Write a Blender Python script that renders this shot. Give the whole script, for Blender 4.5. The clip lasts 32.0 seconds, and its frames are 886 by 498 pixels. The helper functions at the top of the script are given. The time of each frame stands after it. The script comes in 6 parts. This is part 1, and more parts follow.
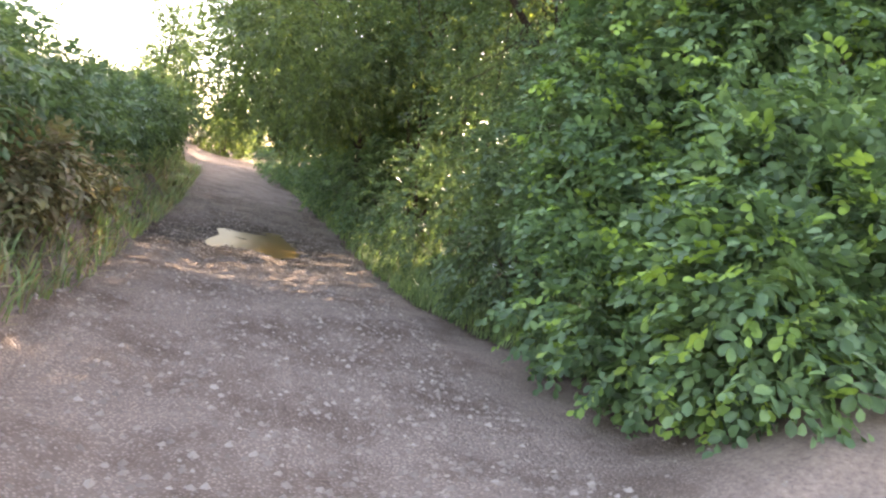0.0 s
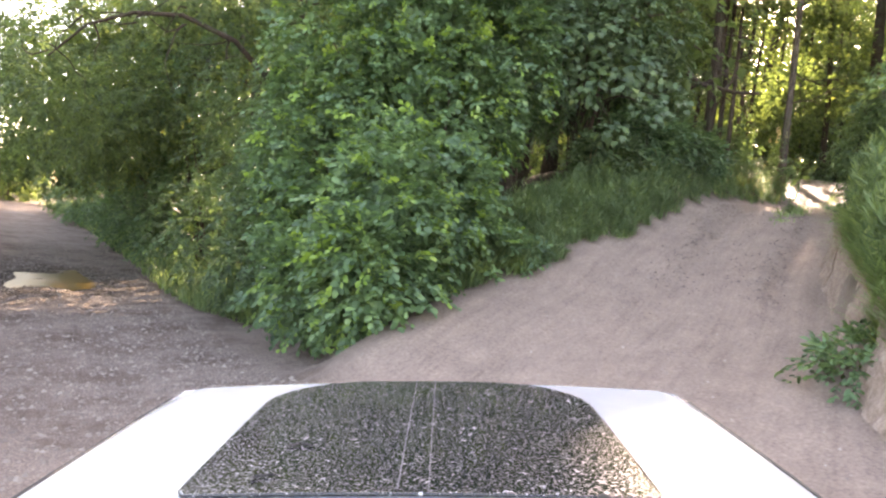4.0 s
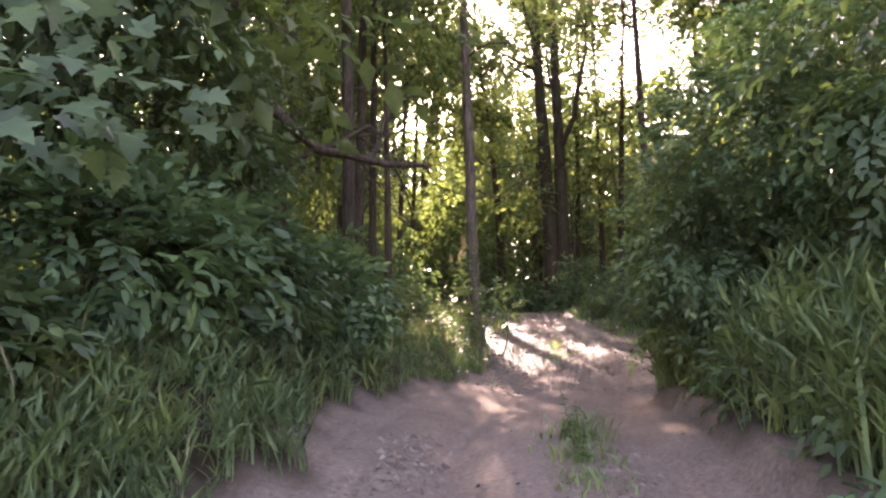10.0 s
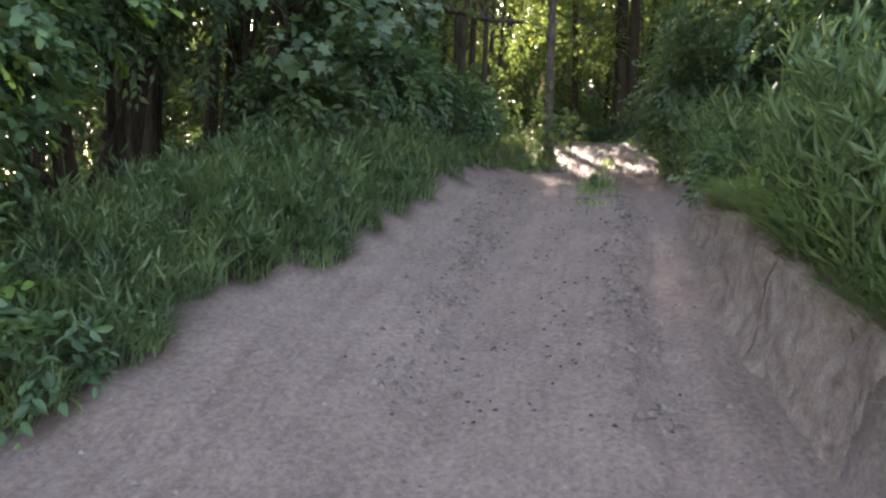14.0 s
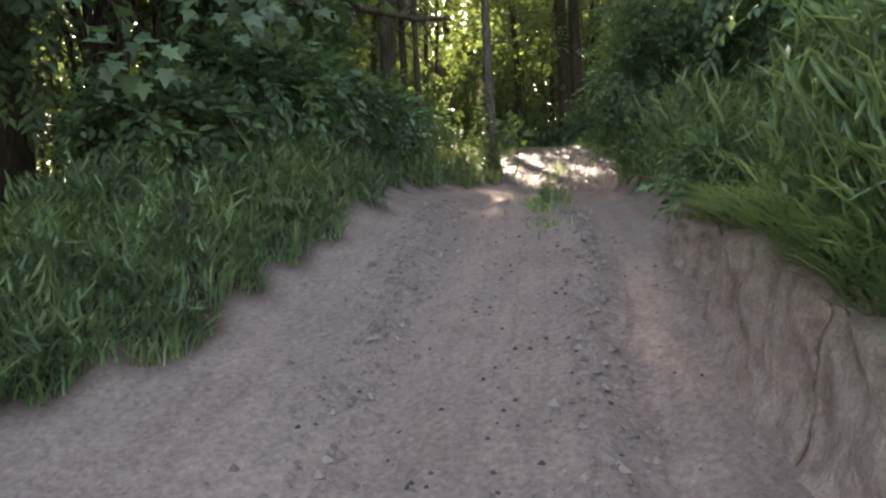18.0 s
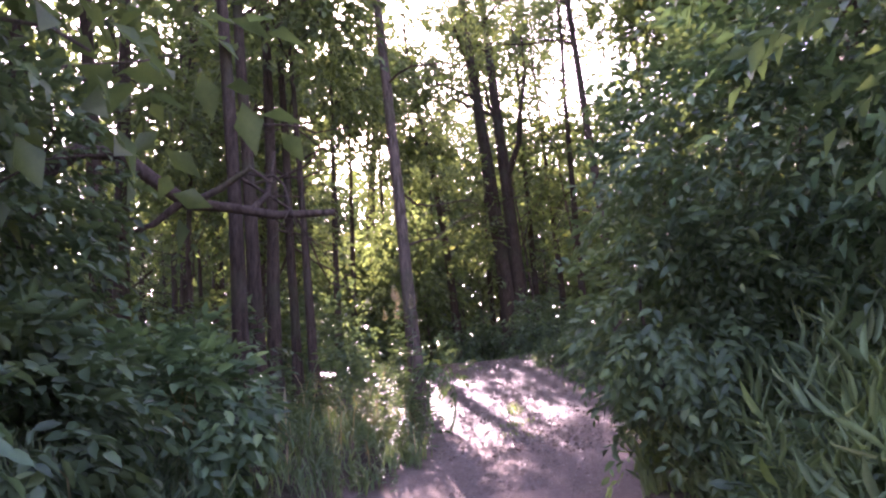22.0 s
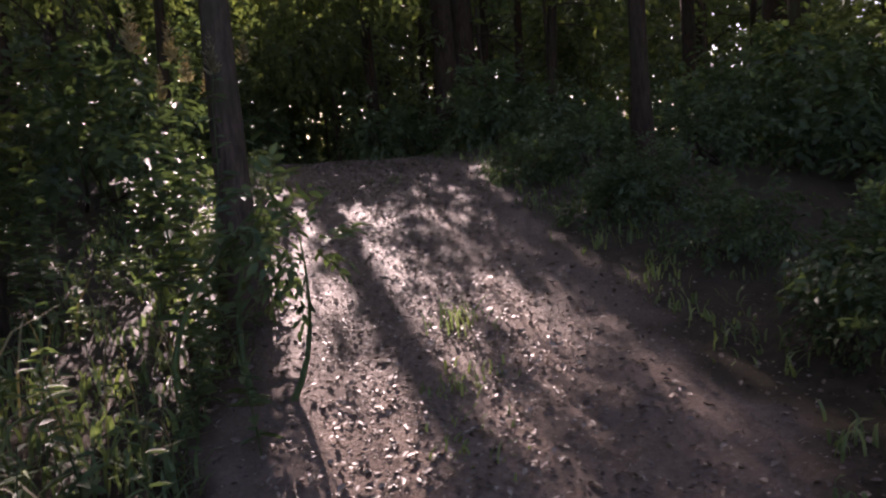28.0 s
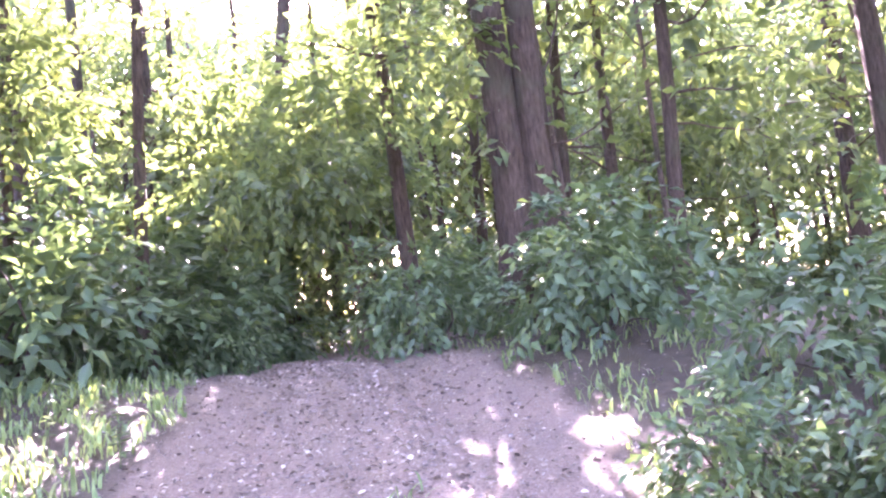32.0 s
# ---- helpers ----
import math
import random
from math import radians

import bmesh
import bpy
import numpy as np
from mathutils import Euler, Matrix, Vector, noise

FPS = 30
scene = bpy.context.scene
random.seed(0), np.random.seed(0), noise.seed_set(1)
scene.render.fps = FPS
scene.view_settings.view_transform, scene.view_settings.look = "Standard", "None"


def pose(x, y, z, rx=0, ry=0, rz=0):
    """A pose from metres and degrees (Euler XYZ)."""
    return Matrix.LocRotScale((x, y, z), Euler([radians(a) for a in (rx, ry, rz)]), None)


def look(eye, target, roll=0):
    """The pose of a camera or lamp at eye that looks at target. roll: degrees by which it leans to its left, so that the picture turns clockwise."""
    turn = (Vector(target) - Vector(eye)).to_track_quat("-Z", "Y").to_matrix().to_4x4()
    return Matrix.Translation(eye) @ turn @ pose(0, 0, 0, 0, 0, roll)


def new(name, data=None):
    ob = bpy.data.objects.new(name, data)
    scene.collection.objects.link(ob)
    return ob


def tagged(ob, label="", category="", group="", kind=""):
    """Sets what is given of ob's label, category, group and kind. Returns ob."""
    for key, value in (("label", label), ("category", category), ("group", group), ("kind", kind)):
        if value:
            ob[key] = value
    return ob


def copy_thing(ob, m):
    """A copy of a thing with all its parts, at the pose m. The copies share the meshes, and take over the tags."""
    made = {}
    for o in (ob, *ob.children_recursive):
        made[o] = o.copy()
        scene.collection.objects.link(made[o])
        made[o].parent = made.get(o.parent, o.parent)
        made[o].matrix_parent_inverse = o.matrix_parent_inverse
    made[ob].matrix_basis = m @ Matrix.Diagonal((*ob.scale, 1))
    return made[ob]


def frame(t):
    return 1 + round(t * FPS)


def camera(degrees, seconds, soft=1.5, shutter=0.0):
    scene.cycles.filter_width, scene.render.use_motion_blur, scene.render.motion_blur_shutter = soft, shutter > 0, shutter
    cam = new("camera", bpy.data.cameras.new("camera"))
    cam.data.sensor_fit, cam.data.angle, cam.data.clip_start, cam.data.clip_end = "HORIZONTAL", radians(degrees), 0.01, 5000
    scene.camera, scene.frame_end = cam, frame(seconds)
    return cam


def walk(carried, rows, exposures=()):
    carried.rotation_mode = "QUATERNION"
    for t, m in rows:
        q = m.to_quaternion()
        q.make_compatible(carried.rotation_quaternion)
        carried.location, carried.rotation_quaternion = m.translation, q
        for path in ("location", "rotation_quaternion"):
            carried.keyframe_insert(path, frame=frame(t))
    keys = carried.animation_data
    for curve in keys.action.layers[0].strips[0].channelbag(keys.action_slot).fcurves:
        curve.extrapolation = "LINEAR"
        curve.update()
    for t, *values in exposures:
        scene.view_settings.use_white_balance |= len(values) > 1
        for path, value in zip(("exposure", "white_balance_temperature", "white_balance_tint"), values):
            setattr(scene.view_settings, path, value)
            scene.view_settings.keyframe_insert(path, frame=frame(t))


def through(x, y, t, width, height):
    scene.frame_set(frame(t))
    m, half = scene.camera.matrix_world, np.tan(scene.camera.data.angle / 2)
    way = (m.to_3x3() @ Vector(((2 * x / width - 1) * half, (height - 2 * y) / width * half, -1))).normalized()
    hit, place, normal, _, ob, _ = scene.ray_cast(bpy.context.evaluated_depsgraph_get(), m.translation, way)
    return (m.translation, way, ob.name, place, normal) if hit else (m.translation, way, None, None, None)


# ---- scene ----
cam = camera(63.3, 32.0, soft=2.3, shutter=0.0)
PATH = [
    (0, -0.069, 1.004, 1.997, 85.70, -14.13, -5.79),
    (0.5, -0.021, 0.674, 2.030, 85.77, -14.54, -7.01),
    (1, 0.160, -0.380, 2.131, 86.55, -10.92, -11.54),
    (1.5, 0.285, -1.867, 2.250, 87.51, -8.20, -16.68),
    (2, 0.524, -2.737, 2.307, 88.16, -6.70, -19.03),
    (2.5, 0.582, -3.114, 2.326, 88.38, -7.17, -20.03),
    (4.5, 0.699, -2.930, 2.369, 88.58, -6.54, -20.16),
    (5, 1.138, -2.011, 2.444, 88.51, -6.47, -21.25),
    (5.5, 1.944, -0.645, 2.525, 88.52, -6.80, -24.25),
    (6, 3.103, 0.813, 2.732, 88.34, -5.16, -29.16),
    (6.5, 4.333, 2.030, 2.891, 88.11, -3.59, -34.14),
    (7, 5.307, 2.992, 3.058, 88.62, -2.99, -37.74),
    (7.5, 6.059, 3.553, 3.157, 88.68, 1.98, -39.37),
    (8, 6.471, 3.888, 3.278, 89.70, 4.13, -39.94),
    (8.5, 6.846, 4.203, 3.435, 92.18, 5.31, -40.73),
    (9, 7.400, 4.708, 3.641, 95.45, 6.44, -41.58),
    (9.5, 7.803, 5.268, 3.900, 99.25, 2.06, -43.80),
    (10, 8.408, 5.845, 4.029, 100.99, 0.61, -44.64),
    (10.5, 8.824, 6.277, 4.268, 101.04, -0.65, -45.38),
    (11, 8.830, 6.316, 4.278, 100.82, -1.07, -45.68),
    (11.5, 8.399, 5.886, 4.048, 100.75, -1.08, -44.70),
    (12, 7.789, 5.207, 3.841, 98.83, 3.05, -43.70),
    (12.5, 7.102, 4.371, 3.505, 92.75, 7.46, -41.40),
    (13, 6.066, 3.590, 3.194, 88.18, 2.04, -40.37),
    (13.5, 5.275, 2.914, 3.072, 88.86, -2.24, -39.51),
    (14, 4.871, 2.472, 2.981, 88.13, -2.66, -39.10),
    (14.5, 4.581, 2.094, 2.922, 88.32, -1.74, -38.44),
    (16.5, 4.821, 2.351, 2.976, 88.57, -1.89, -39.00),
    (17, 5.274, 2.864, 3.059, 88.18, -2.99, -40.27),
    (17.5, 5.747, 3.186, 3.137, 88.72, -0.15, -40.87),
    (18, 6.304, 3.610, 3.227, 89.19, 2.14, -42.39),
    (18.5, 6.766, 3.900, 3.355, 90.45, 4.75, -43.02),
    (19, 6.975, 4.051, 3.433, 91.50, 5.38, -43.20),
    (19.5, 7.462, 4.467, 3.635, 94.84, 5.25, -44.55),
    (20, 7.982, 5.093, 3.864, 97.86, 1.23, -46.65),
    (20.5, 8.326, 5.445, 3.960, 100.19, -0.52, -45.92),
    (21, 8.797, 5.961, 4.142, 101.08, -2.95, -47.36),
    (21.5, 9.413, 6.382, 4.396, 102.51, -0.47, -47.17),
    (22, 10.220, 6.863, 4.705, 103.75, 5.68, -46.73),
    (22.5, 10.962, 7.613, 5.053, 101.55, 4.32, -51.43),
    (23, 11.541, 8.116, 5.295, 99.91, 3.47, -52.98),
    (23.5, 12.021, 8.486, 5.463, 97.89, 2.69, -52.03),
    (24, 12.644, 8.990, 5.571, 94.11, 2.52, -50.55),
    (24.5, 13.233, 9.475, 5.559, 90.24, 3.05, -49.51),
    (25, 13.671, 9.729, 5.626, 87.68, 5.41, -48.72),
    (25.5, 13.995, 9.999, 5.647, 85.83, 5.02, -48.61),
    (27.5, 15.542, 11.069, 5.821, 83.65, 3.48, -51.00),
    (28, 15.923, 11.289, 5.853, 84.78, 3.96, -52.30),
    (28.5, 16.346, 11.556, 5.876, 86.68, 3.88, -53.90),
    (29, 16.952, 11.907, 5.932, 88.49, 4.80, -55.50),
    (29.5, 17.677, 12.294, 6.009, 89.23, 7.97, -55.29),
    (30, 18.298, 12.723, 6.147, 90.30, 8.47, -54.54),
    (30.5, 18.872, 13.296, 6.284, 90.59, 4.32, -54.00),
    (31, 19.501, 13.759, 6.437, 91.48, 5.44, -52.60),
    (31.5, 20.311, 14.291, 6.565, 93.62, 7.57, -49.69),
    (32, 20.997, 15.193, 6.983, 94.69, 6.21, -47.11),
]
EXPOSURES = [(0.0, 3.87, 8500, 22), (5.0, 3.9, 8700, 24), (7.0, 3.8, 8600, 17), (8.5, 3.65, 8500, 16), (9.2, 3.7, 8300, 26), (10.0, 3.65, 7900, 40), (12.0, 3.65, 7200, 44), (13.0, 3.05, 7400, 21), (14.0, 3.25, 7400, 22), (17.0, 3.22, 7600, 19), (19.0, 3.2, 7900, 22), (20.5, 3.15, 6600, 48), (22.0, 3.55, 6400, 62), (23.5, 3.7, 6600, 62), (24.0, 3.65, 6700, 59), (25.0, 2.7, 7250, 54), (28.0, 1.65, 6850, 42), (29.0, 1.85, 6800, 46), (30.0, 2.85, 6600, 43), (31.0, 3.8, 6400, 50), (32.0, 5.9, 6100, 62)]
walk(cam, [(t, pose(x, y, z, rx, ry, rz)) for t, x, y, z, rx, ry, rz in PATH], EXPOSURES)

# ---- light ----
SUN_AZ, SUN_EL = 39.0, 30.0
world = bpy.data.worlds.new("sky")
world.use_nodes = True
scene.world = world
sky = world.node_tree.nodes.new("ShaderNodeTexSky")
sky.sky_type, sky.sun_disc = "NISHITA", False
sky.sun_elevation, sky.sun_rotation = radians(SUN_EL), radians(SUN_AZ)
sky.dust_density = 2.0
back = world.node_tree.nodes["Background"]
back.inputs["Strength"].default_value = 0.15
world.node_tree.links.new(sky.outputs[0], back.inputs["Color"])
TO_SUN = Vector((math.sin(radians(SUN_AZ)) * math.cos(radians(SUN_EL)), math.cos(radians(SUN_AZ)) * math.cos(radians(SUN_EL)), math.sin(radians(SUN_EL))))
sun = new("sun", bpy.data.lights.new("sun", "SUN"))
sun.data.energy, sun.data.angle, sun.data.color = 5.0, radians(0.53), (1.0, 0.93, 0.82)
sun.matrix_world = look((30, 30, 40), Vector((30, 30, 40)) - TO_SUN)


# ---- materials ----
def material(name, rough=0.8, spec=0.3):
    m = bpy.data.materials.new(name)
    m.use_nodes = True
    b = m.node_tree.nodes["Principled BSDF"]
    b.inputs["Roughness"].default_value = rough
    b.inputs["Specular IOR Level"].default_value = spec
    return m, m.node_tree, b


def node(nt, kind, **inputs):
    n = nt.nodes.new(kind)
    for k, v in inputs.items():
        n.inputs[k].default_value = v
    return n


def ramp(nt, source, stops):
    r = nt.nodes.new("ShaderNodeValToRGB")
    while len(r.color_ramp.elements) < len(stops):
        r.color_ramp.elements.new(0.5)
    for e, (p, c) in zip(r.color_ramp.elements, stops):
        e.position, e.color = p, (*c, 1)
    nt.links.new(source, r.inputs[0])
    return r.outputs[0]


def place(nt):
    return nt.nodes.new("ShaderNodeNewGeometry").outputs["Position"]


def noise_of(nt, scale, detail=6.0, rough=0.6, vector=None):
    n = node(nt, "ShaderNodeTexNoise", Scale=scale, Detail=detail, Roughness=rough)
    nt.links.new(vector or place(nt), n.inputs["Vector"])
    return n.outputs["Fac"]


def mixed(nt, fac, a, b, blend="MIX"):
    m = nt.nodes.new("ShaderNodeMix")
    m.data_type, m.blend_type = "RGBA", blend
    if isinstance(fac, float):
        m.inputs[0].default_value = fac
    else:
        nt.links.new(fac, m.inputs[0])
    for socket, v in ((m.inputs[6], a), (m.inputs[7], b)):
        if isinstance(v, tuple):
            socket.default_value = (*v, 1)
        else:
            nt.links.new(v, socket)
    return m.outputs[2]


def bumped(nt, b, heights, strength=0.5, distance=0.03):
    bump = node(nt, "ShaderNodeBump", Strength=strength, Distance=distance)
    nt.links.new(heights, bump.inputs["Height"])
    nt.links.new(bump.outputs[0], b.inputs["Normal"])


def leaf_material(name, dark, mid, light, through=0.4, gloss=0.42):
    m, nt, b = material(name, gloss + 0.1, 0.32)
    geo = nt.nodes.new("ShaderNodeNewGeometry")
    col = ramp(nt, geo.outputs["Random Per Island"], [(0.0, dark), (0.55, mid), (0.93, mid), (1.0, light)])
    patch = ramp(nt, noise_of(nt, 1.9, 3.0), [(0.35, (0.62, 0.68, 0.66)), (0.55, (1.0, 1.0, 0.95)), (0.7, (1.4, 1.3, 0.9))])
    col = mixed(nt, 1.0, col, patch, "MULTIPLY")
    vein = ramp(nt, noise_of(nt, 60.0, 2.0), [(0.3, (0.85, 0.85, 0.85)), (0.7, (1.1, 1.1, 1.1))])
    col = mixed(nt, 0.6, col, vein, "MULTIPLY")
    nt.links.new(col, b.inputs["Base Color"])
    trans = nt.nodes.new("ShaderNodeBsdfTranslucent")
    warm = mixed(nt, 1.0, col, (1.38, 1.36, 0.86), "MULTIPLY")
    nt.links.new(warm, trans.inputs["Color"])
    mix = node(nt, "ShaderNodeMixShader", Fac=through)
    nt.links.new(b.outputs[0], mix.inputs[1])
    nt.links.new(trans.outputs[0], mix.inputs[2])
    nt.links.new(mix.outputs[0], nt.nodes["Material Output"].inputs["Surface"])
    return m


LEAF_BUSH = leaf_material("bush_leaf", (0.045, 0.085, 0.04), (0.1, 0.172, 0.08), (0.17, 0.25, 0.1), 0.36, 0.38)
LEAF_YOUNG = leaf_material("young_leaf", (0.12, 0.2, 0.05), (0.2, 0.31, 0.07), (0.3, 0.38, 0.1), 0.4, 0.4)
# bush leaf again, with the shade of banks and undergrowth mixed into the colour
LEAF_SHADE = leaf_material("shade_toned_leaf", (0.05, 0.083, 0.04), (0.085, 0.134, 0.062), (0.14, 0.195, 0.08), 0.36, 0.38)
LEAF_TREE = leaf_material("tree_leaf", (0.06, 0.085, 0.037), (0.1, 0.14, 0.056), (0.18, 0.205, 0.075), 0.54)
LEAF_FAR = leaf_material("far_leaf", (0.055, 0.08, 0.03), (0.085, 0.12, 0.045), (0.14, 0.17, 0.06), 0.45, 0.7)
LEAF_DRY = leaf_material("dry_leaf", (0.13, 0.09, 0.05), (0.14, 0.13, 0.07), (0.27, 0.19, 0.1), 0.3)
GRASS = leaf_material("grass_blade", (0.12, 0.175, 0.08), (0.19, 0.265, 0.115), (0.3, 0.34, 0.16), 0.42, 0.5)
GRASS_DRY = leaf_material("straw_blade", (0.18, 0.15, 0.08), (0.27, 0.23, 0.13), (0.38, 0.32, 0.19), 0.3, 0.6)
# darker copy of the grass: the left bank's shade is put into its colour
GRASS_SHADE = leaf_material("shade_toned_grass_blade", (0.085, 0.13, 0.06), (0.13, 0.19, 0.085), (0.2, 0.25, 0.11), 0.32, 0.5)
WEED = leaf_material("weed_leaf", (0.06, 0.1, 0.05), (0.1, 0.155, 0.07), (0.17, 0.22, 0.1), 0.4, 0.4)
REED = leaf_material("seed_plume", (0.25, 0.2, 0.13), (0.36, 0.3, 0.2), (0.5, 0.44, 0.32), 0.4, 0.7)


def bark_material(name, a, b_, moss):
    m, nt, b = material(name, 0.92, 0.15)
    tex = nt.nodes.new("ShaderNodeTexCoord").outputs["Object"]
    mp = node(nt, "ShaderNodeMapping")
    mp.inputs["Scale"].default_value = (1, 1, 0.18)
    nt.links.new(tex, mp.inputs["Vector"])
    ridges = noise_of(nt, 22.0, 8.0, 0.7, mp.outputs[0])
    col = ramp(nt, ridges, [(0.35, a), (0.65, b_)])
    green = ramp(nt, noise_of(nt, 1.7, 4.0), [(0.5, (0, 0, 0)), (0.75, (1, 1, 1))])
    col = mixed(nt, green, col, moss)
    nt.links.new(col, b.inputs["Base Color"])
    bumped(nt, b, ridges, 0.9, 0.04)
    return m


BARK = bark_material("bark", (0.022, 0.015, 0.01), (0.075, 0.053, 0.037), (0.05, 0.05, 0.028))
BARK_PALE = bark_material("pale_bark", (0.045, 0.034, 0.025), (0.135, 0.102, 0.077), (0.06, 0.06, 0.033))
DEADWOOD = bark_material("dead_wood", (0.03, 0.021, 0.015), (0.095, 0.068, 0.049), (0.06, 0.06, 0.025))

# ---- the lie of the land ----
TRAIL = np.array([(-2.5, -12.0, 0.3), (-0.6, -6.5, 0.35), (0.6, -3.1, 0.42), (1.9, -0.6, 0.6), (4.4, 2.1, 1.0), (6.1, 3.6, 1.28), (7.0, 4.2, 1.5), (8.0, 5.1, 1.95), (8.8, 6.0, 2.27),
                  (10.2, 6.9, 2.8), (11.0, 7.6, 3.15), (12.0, 8.5, 3.55), (13.2, 9.5, 3.68), (15.5, 11.1, 3.92), (17.0, 11.9, 4.05), (18.3, 12.8, 4.3), (19.6, 13.9, 4.6),
                  (21.2, 15.7, 5.12), (22.8, 17.4, 5.68), (24.4, 19.2, 6.15), (26.1, 21.4, 6.46), (28.0, 25.5, 6.35), (32.0, 32.0, 6.1), (60.0, 60.0, 7.0)])
ROAD = np.array([(3.0, -60.0, 0.6), (1.0, -12.0, 0.25), (0.0, 0.0, 0.1), (-0.5, 6.0, 0.05), (-1.1, 10.0, 0.0), (-2.2, 16.0, -0.06), (-3.2, 22.0, 0.0), (-6.0, 36.0, 0.15), (-10.0, 52.0, 0.55), (-15.0, 70.0, 0.9), (-40.0, 120.0, 0.5)])



def eased(line, step=0.9, reach=1.1):
    """The same line with its corners rounded off."""
    run = np.concatenate([[0], np.cumsum(np.hypot(*np.diff(line[:, :2], axis=0).T))])
    s = np.arange(0, run[-1], 0.15)
    fine = np.stack([np.interp(s, run, line[:, k]) for k in range(3)], -1)
    k = np.exp(-((np.arange(-3 * reach, 3 * reach, 0.15) / reach) ** 2))
    pad = len(k) // 2
    wide = np.concatenate([fine[:1] * 2 - fine[pad:0:-1], fine, fine[-1:] * 2 - fine[-2 : -pad - 2 : -1]])
    soft = np.stack([np.convolve(wide[:, i], k / k.sum(), "same") for i in range(3)], -1)[pad : pad + len(fine)]
    near = s < 58
    return np.concatenate([soft[near][:: int(step / 0.15)], line[-1:]])


TRAIL = eased(TRAIL)


def along(line, x, y):
    """For points: the nearest place on a line: its height, the way to its left, and how far along it lies."""
    best = np.full(x.shape, 1e9)
    zs, us, ss = np.zeros(x.shape), np.zeros(x.shape), np.zeros(x.shape)
    run = 0.0
    for a, b in zip(line[:-1], line[1:]):
        dx, dy = b[0] - a[0], b[1] - a[1]
        ln = math.hypot(dx, dy)
        f = np.clip(((x - a[0]) * dx + (y - a[1]) * dy) / ln**2, 0, 1)
        px, py = x - a[0] - f * dx, y - a[1] - f * dy
        d = np.hypot(px, py)
        near = d < best
        side = np.sign(dx * py - dy * px)
        best = np.where(near, d, best)
        zs = np.where(near, a[2] + f * (b[2] - a[2]), zs)
        us = np.where(near, d * side, us)
        ss = np.where(near, run + f * ln, ss)
        run += ln
    return zs, us, ss


def smooth(a, b, v):
    f = np.clip((v - a) / (b - a), 0, 1)
    return f * f * (3 - 2 * f)


def waves(x, y, seed, size):
    """Cheap smooth noise from a few crossed sines, about -1 to 1."""
    r = np.random.RandomState(seed)
    out = np.zeros(np.shape(x))
    for k in range(7):
        a, f, p = r.uniform(0, 6.28), r.uniform(0.6, 1.7) / size, r.uniform(0, 6.28)
        out = out + np.sin((x * math.cos(a) + y * math.sin(a)) * f * 6.28 + p + 1.3 * np.sin((x * math.sin(a) - y * math.cos(a)) * f * 4.1 + k))
    return out / 4.2


LATTICE = np.random.RandomState(11).uniform(-1, 1, (128, 128))


def grain(x, y, size, octaves=3):
    """Ragged value noise, about -1 to 1."""
    out, amp = 0.0, 1.0
    for k in range(octaves):
        u, v = x / size * 2**k + 17.3 * k, y / size * 2**k + 5.7 * k
        i, j = np.floor(u).astype(int), np.floor(v).astype(int)
        f, g = u - i, v - j
        f, g = f * f * (3 - 2 * f), g * g * (3 - 2 * g)
        a, b = LATTICE[i % 128, j % 128], LATTICE[(i + 1) % 128, j % 128]
        c, d = LATTICE[i % 128, (j + 1) % 128], LATTICE[(i + 1) % 128, (j + 1) % 128]
        out = out + amp * ((a * (1 - f) + b * f) * (1 - g) + (c * (1 - f) + d * f) * g)
        amp *= 0.5
    return out / 1.6


def trail_sides(s):
    left = np.interp(s, [0, 12, 18, 20.3, 22.4, 24.5, 28, 31, 40, 60], [2.4, 3.4, 2.9, 2.4, 1.68, 1.35, 1.45, 1.15, 1.2, 1.6])
    right = np.interp(s, [0, 12, 16, 20, 24, 30, 33, 60], [2.4, 3.0, 2.0, 1.3, 1.05, 1.0, 1.15, 1.4])
    return left, right


